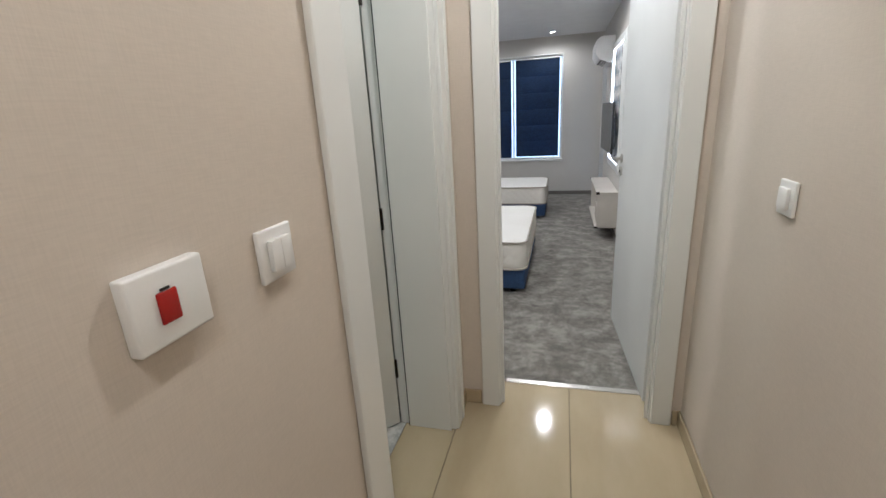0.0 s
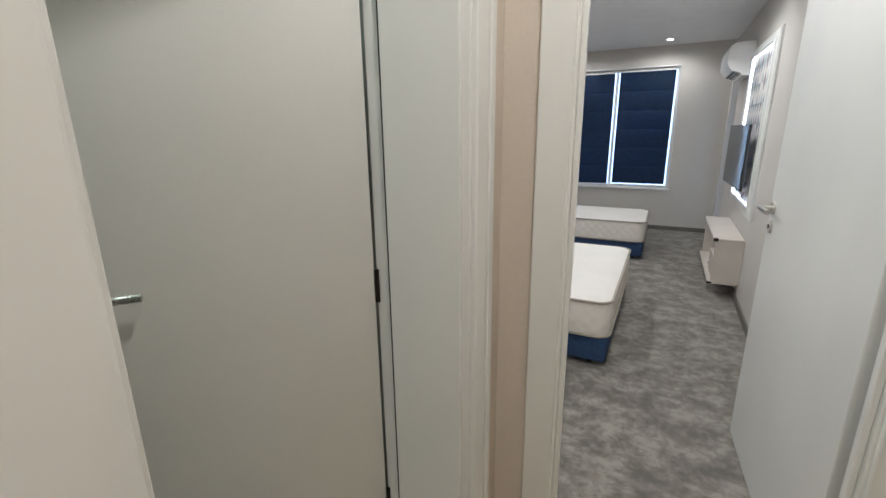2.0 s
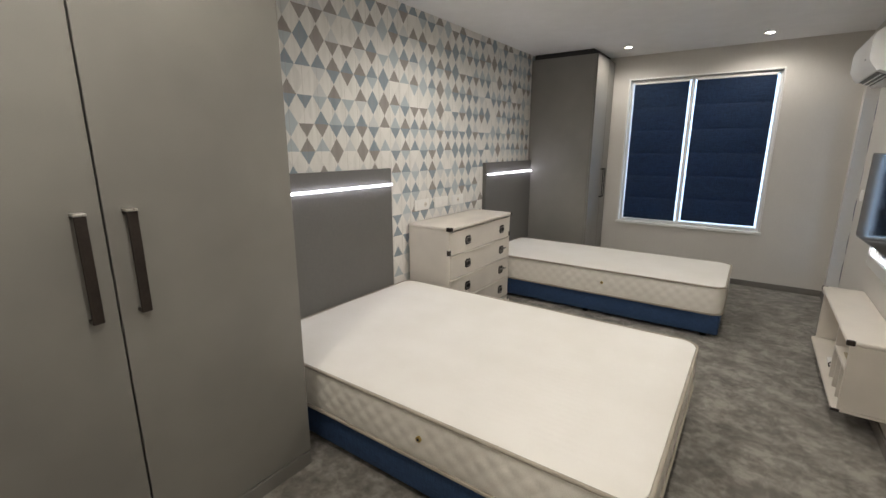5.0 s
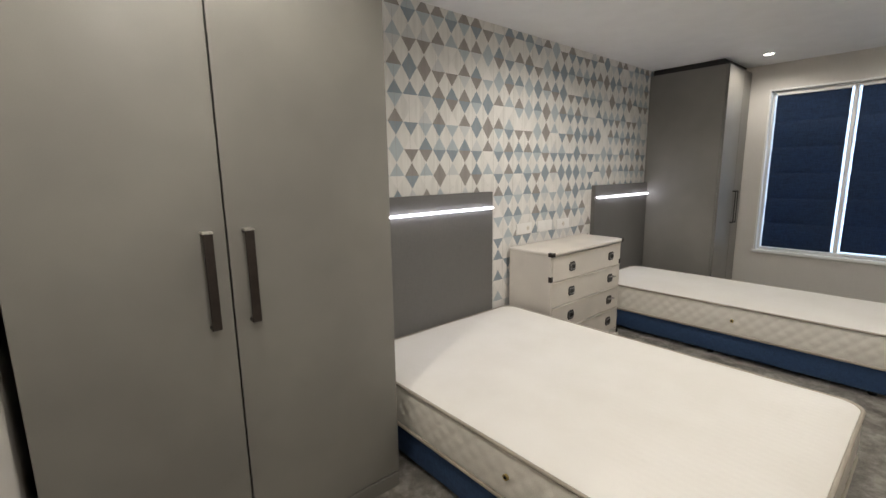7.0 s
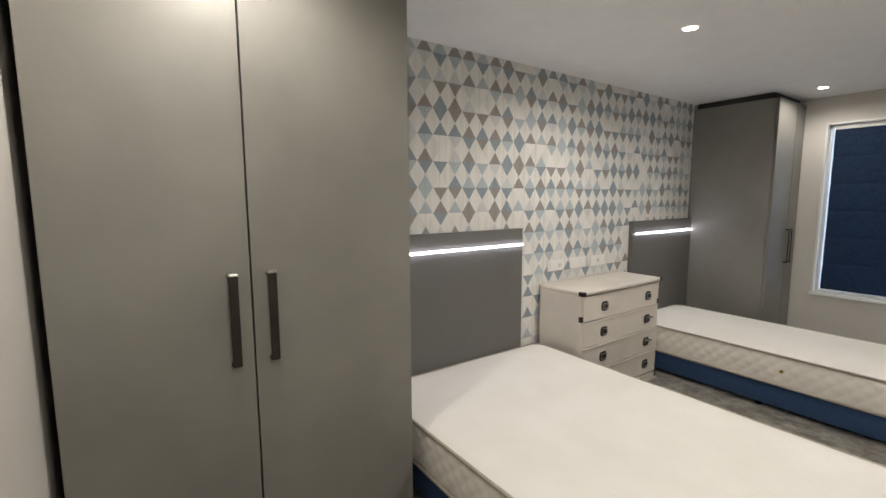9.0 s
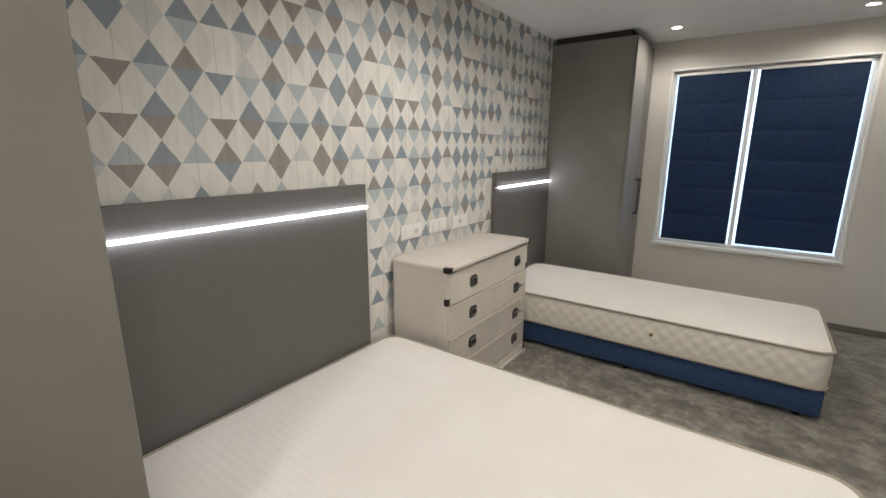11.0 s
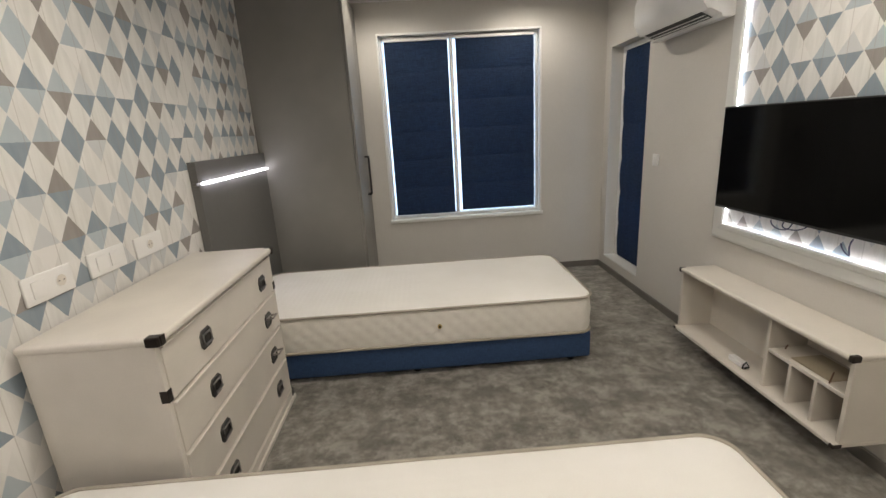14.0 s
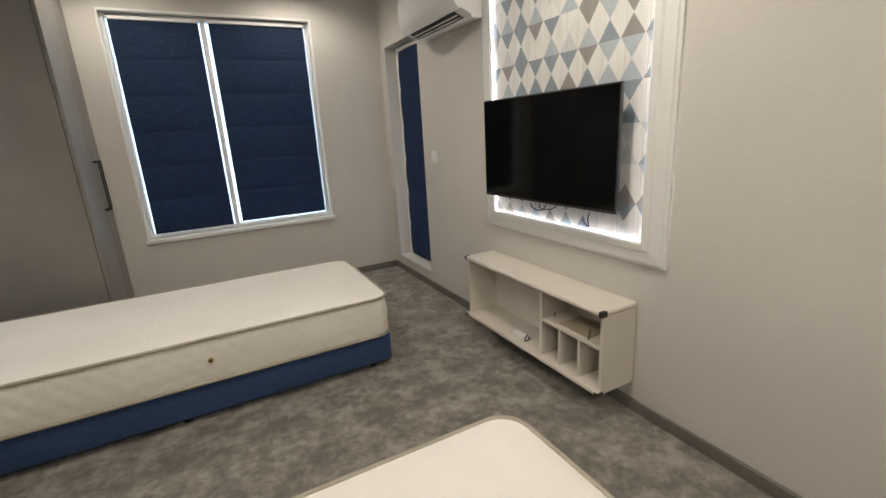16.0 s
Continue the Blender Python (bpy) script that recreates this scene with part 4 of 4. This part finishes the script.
def media_unit():
    x0, x1, y0, y1, z0, z1 = UN
    t = 0.018
    ob = thing("media_shelf", "cream wall-hung media shelf with open compartments", "shelf", ((x0 + x1) / 2, (y0 + y1) / 2, z0))
    xb = x1 - 0.0015
    part("top_board", boxes(((x0 - 0.016, y0 - 0.004, z1 - 0.024), (xb, y1 + 0.004, z1)), bevel=0.010, seg=4), CREAM_WOOD, ob, "cream board with rounded front edge", smooth=True)
    part("bottom_board", boxes(((x0 - 0.022, y0, z0), (xb, y1, z0 + t)), bevel=0.003), CREAM_WOOD, ob)
    for a in (y0, y1 - t):
        part("side_board", boxes(((x0, a, z0 + t + 0.0005), (xb, a + t, z1 - 0.0245)), bevel=0.0015), CREAM_WOOD, ob)
    part("back_board", boxes(((xb - 0.008, y0 + t + 0.001, z0 + t + 0.001), (xb, y1 - t - 0.001, z1 - 0.025))), CREAM_WOOD, ob)
    ym = y0 + 0.39
    part("divider", boxes(((x0 + 0.006, ym, z0 + t + 0.0005), (xb - 0.009, ym + t, z1 - 0.0245)), bevel=0.0015), CREAM_WOOD, ob)
    zs = z0 + 0.20
    part("shelf_board", boxes(((x0 + 0.006, y0 + t + 0.001, zs), (xb - 0.009, ym - 0.001, zs + 0.016)), bevel=0.0015), CREAM_WOOD, ob)
    for k in (1, 2):
        a = y0 + t + (ym - y0 - t) * k / 3
        part("divider", boxes(((x0 + 0.006, a - 0.007, z0 + t + 0.0005), (xb - 0.009, a + 0.007, zs - 0.0005)), bevel=0.0015), CREAM_WOOD, ob)
    for yy, s in ((y0 - 0.004, 1), (y1 + 0.004, -1)):
        part("corner_bracket", boxes(((x0 - 0.018, yy - 0.0015 * s, z1 - 0.026), (x0 + 0.018, yy + 0.02 * s, z1 + 0.001)), bevel=0.006, seg=3), BRONZE, ob, "dark bronze corner bracket")
        part("corner_bracket", boxes(((x0 - 0.024, yy + 0.0025 * s, z0 - 0.001), (x0 + 0.012, yy + 0.022 * s, z0 + 0.016)), bevel=0.002, seg=2), BRONZE, ob, "dark bronze corner bracket")
    return zs


ZS = media_unit()
cx0 = UN[0]
tagged(part("power_strip", boxes(((cx0 + 0.02, 3.31, UN[4] + 0.0185), (cx0 + 0.055, 3.41, UN[4] + 0.045)), bevel=0.004, seg=2), WHITE_PLASTIC), "small white power adapter lying on the shelf", "adapter")
bm = bmesh.new()
sweep(bm, [(cx0 + 0.03, 3.315, UN[4] + 0.026), (cx0 + 0.02, 3.305, UN[4] + 0.024), (cx0 + 0.016, 3.298, UN[4] + 0.045), (cx0 + 0.03, 3.297, UN[4] + 0.06), (cx0 + 0.05, 3.30, UN[4] + 0.030), (cx0 + 0.03, 3.305, UN[4] + 0.0225)], 0.004, 8)
tagged(part("adapter_cable", bm, BLACK_PLASTIC, smooth=True), "short black coiled cable on the shelf", "cable")
tagged(part("paper_leaflet", boxes(((cx0 + 0.03, 2.87, ZS + 0.0165), (EX - 0.03, 3.06, ZS + 0.019))), PAPER_BROWN), "brown paper leaflet lying on the inner shelf", "leaflet")
for yy, dx in ((2.86, 0.0), (3.13, 0.05)):
    bm = bmesh.new()
    rod(bm, (cx0 + 0.015 + dx, yy, ZS + 0.021), (cx0 + 0.09 + dx, yy + 0.06, ZS + 0.023), 0.003, 8)
    tagged(part("wooden_stick", bm, STICK, smooth=True), "thin brown wooden stick lying on the shelf", "stick", group="sticks on the shelf")


def air_conditioner():
    y0, y1, z0, z1 = 3.87, 4.59, 1.865, 2.165
    d = 0.215
    ob = thing("air_conditioner", "white wall-mounted air conditioner with open louvre", "air conditioner", (EX - 0.1, 4.23, z0))
    prof = [(0.001, z0 + 0.012), (0.03, z0 + 0.001), (0.085, z0), (0.092, z0 + 0.018), (0.158, z0 + 0.046), (0.168, z0 + 0.040), (0.195, z0 + 0.075), (d, z0 + 0.115), (d, z0 + 0.225), (0.205, z0 + 0.265), (0.17, z1 - 0.008), (0.12, z1), (0.001, z1)]
    bm = bmesh.new()
    ends = []
    for y, s in ((y0, 0.985), (y0 + 0.012, 1.0), (y1 - 0.012, 1.0), (y1, 0.985)):
        zc = (z0 + z1) / 2
        ends.append([bm.verts.new((EX - p * (s if p > 0.01 else 1), y, zc + (z - zc) * s)) for p, z in prof])
    for r0, r1 in zip(ends, ends[1:]):
        for k in range(len(prof)):
            bm.faces.new((r0[k], r0[(k + 1) % len(prof)], r1[(k + 1) % len(prof)], r1[k]))
    bm.faces.new(ends[0][::-1])
    bm.faces.new(ends[-1])
    part("body", bm, WHITE_PLASTIC, ob, "white plastic housing", smooth=True)
    bm = bmesh.new()
    a = [(EX - 0.0945, z0 + 0.0155), (EX - 0.1565, z0 + 0.0425)]
    vs = [bm.verts.new((x, y, z - e)) for e in (0.0, 0.003) for x, z, y in ((a[0][0], a[0][1], y0 + 0.07), (a[1][0], a[1][1], y0 + 0.07), (a[1][0], a[1][1], y1 - 0.05), (a[0][0], a[0][1], y1 - 0.05))]
    for f in ((0, 1, 2, 3), (4, 7, 6, 5), (0, 4, 5, 1), (1, 5, 6, 2), (2, 6, 7, 3), (3, 7, 4, 0)):
        bm.faces.new([vs[k] for k in f])
    part("air_outlet", bm, BLACK_PLASTIC, ob, "dark air outlet")
    for k in (0.25, 0.62):
        xa, za = EX - 0.0945 - 0.062 * k, z0 + 0.0115 + 0.027 * k
        part("louvre", boxes(((xa - 0.006, y0 + 0.075, za - 0.004), (xa + 0.006, y1 - 0.055, za)), bevel=0.001), WHITE_PLASTIC, ob, "thin white louvre slat")
    part("display_badge", boxes(((EX - 0.2165, y0 + 0.10, z0 + 0.118), (EX - d - 0.0002, y0 + 0.13, z0 + 0.126))), BLACK_PLASTIC, ob)


air_conditioner()
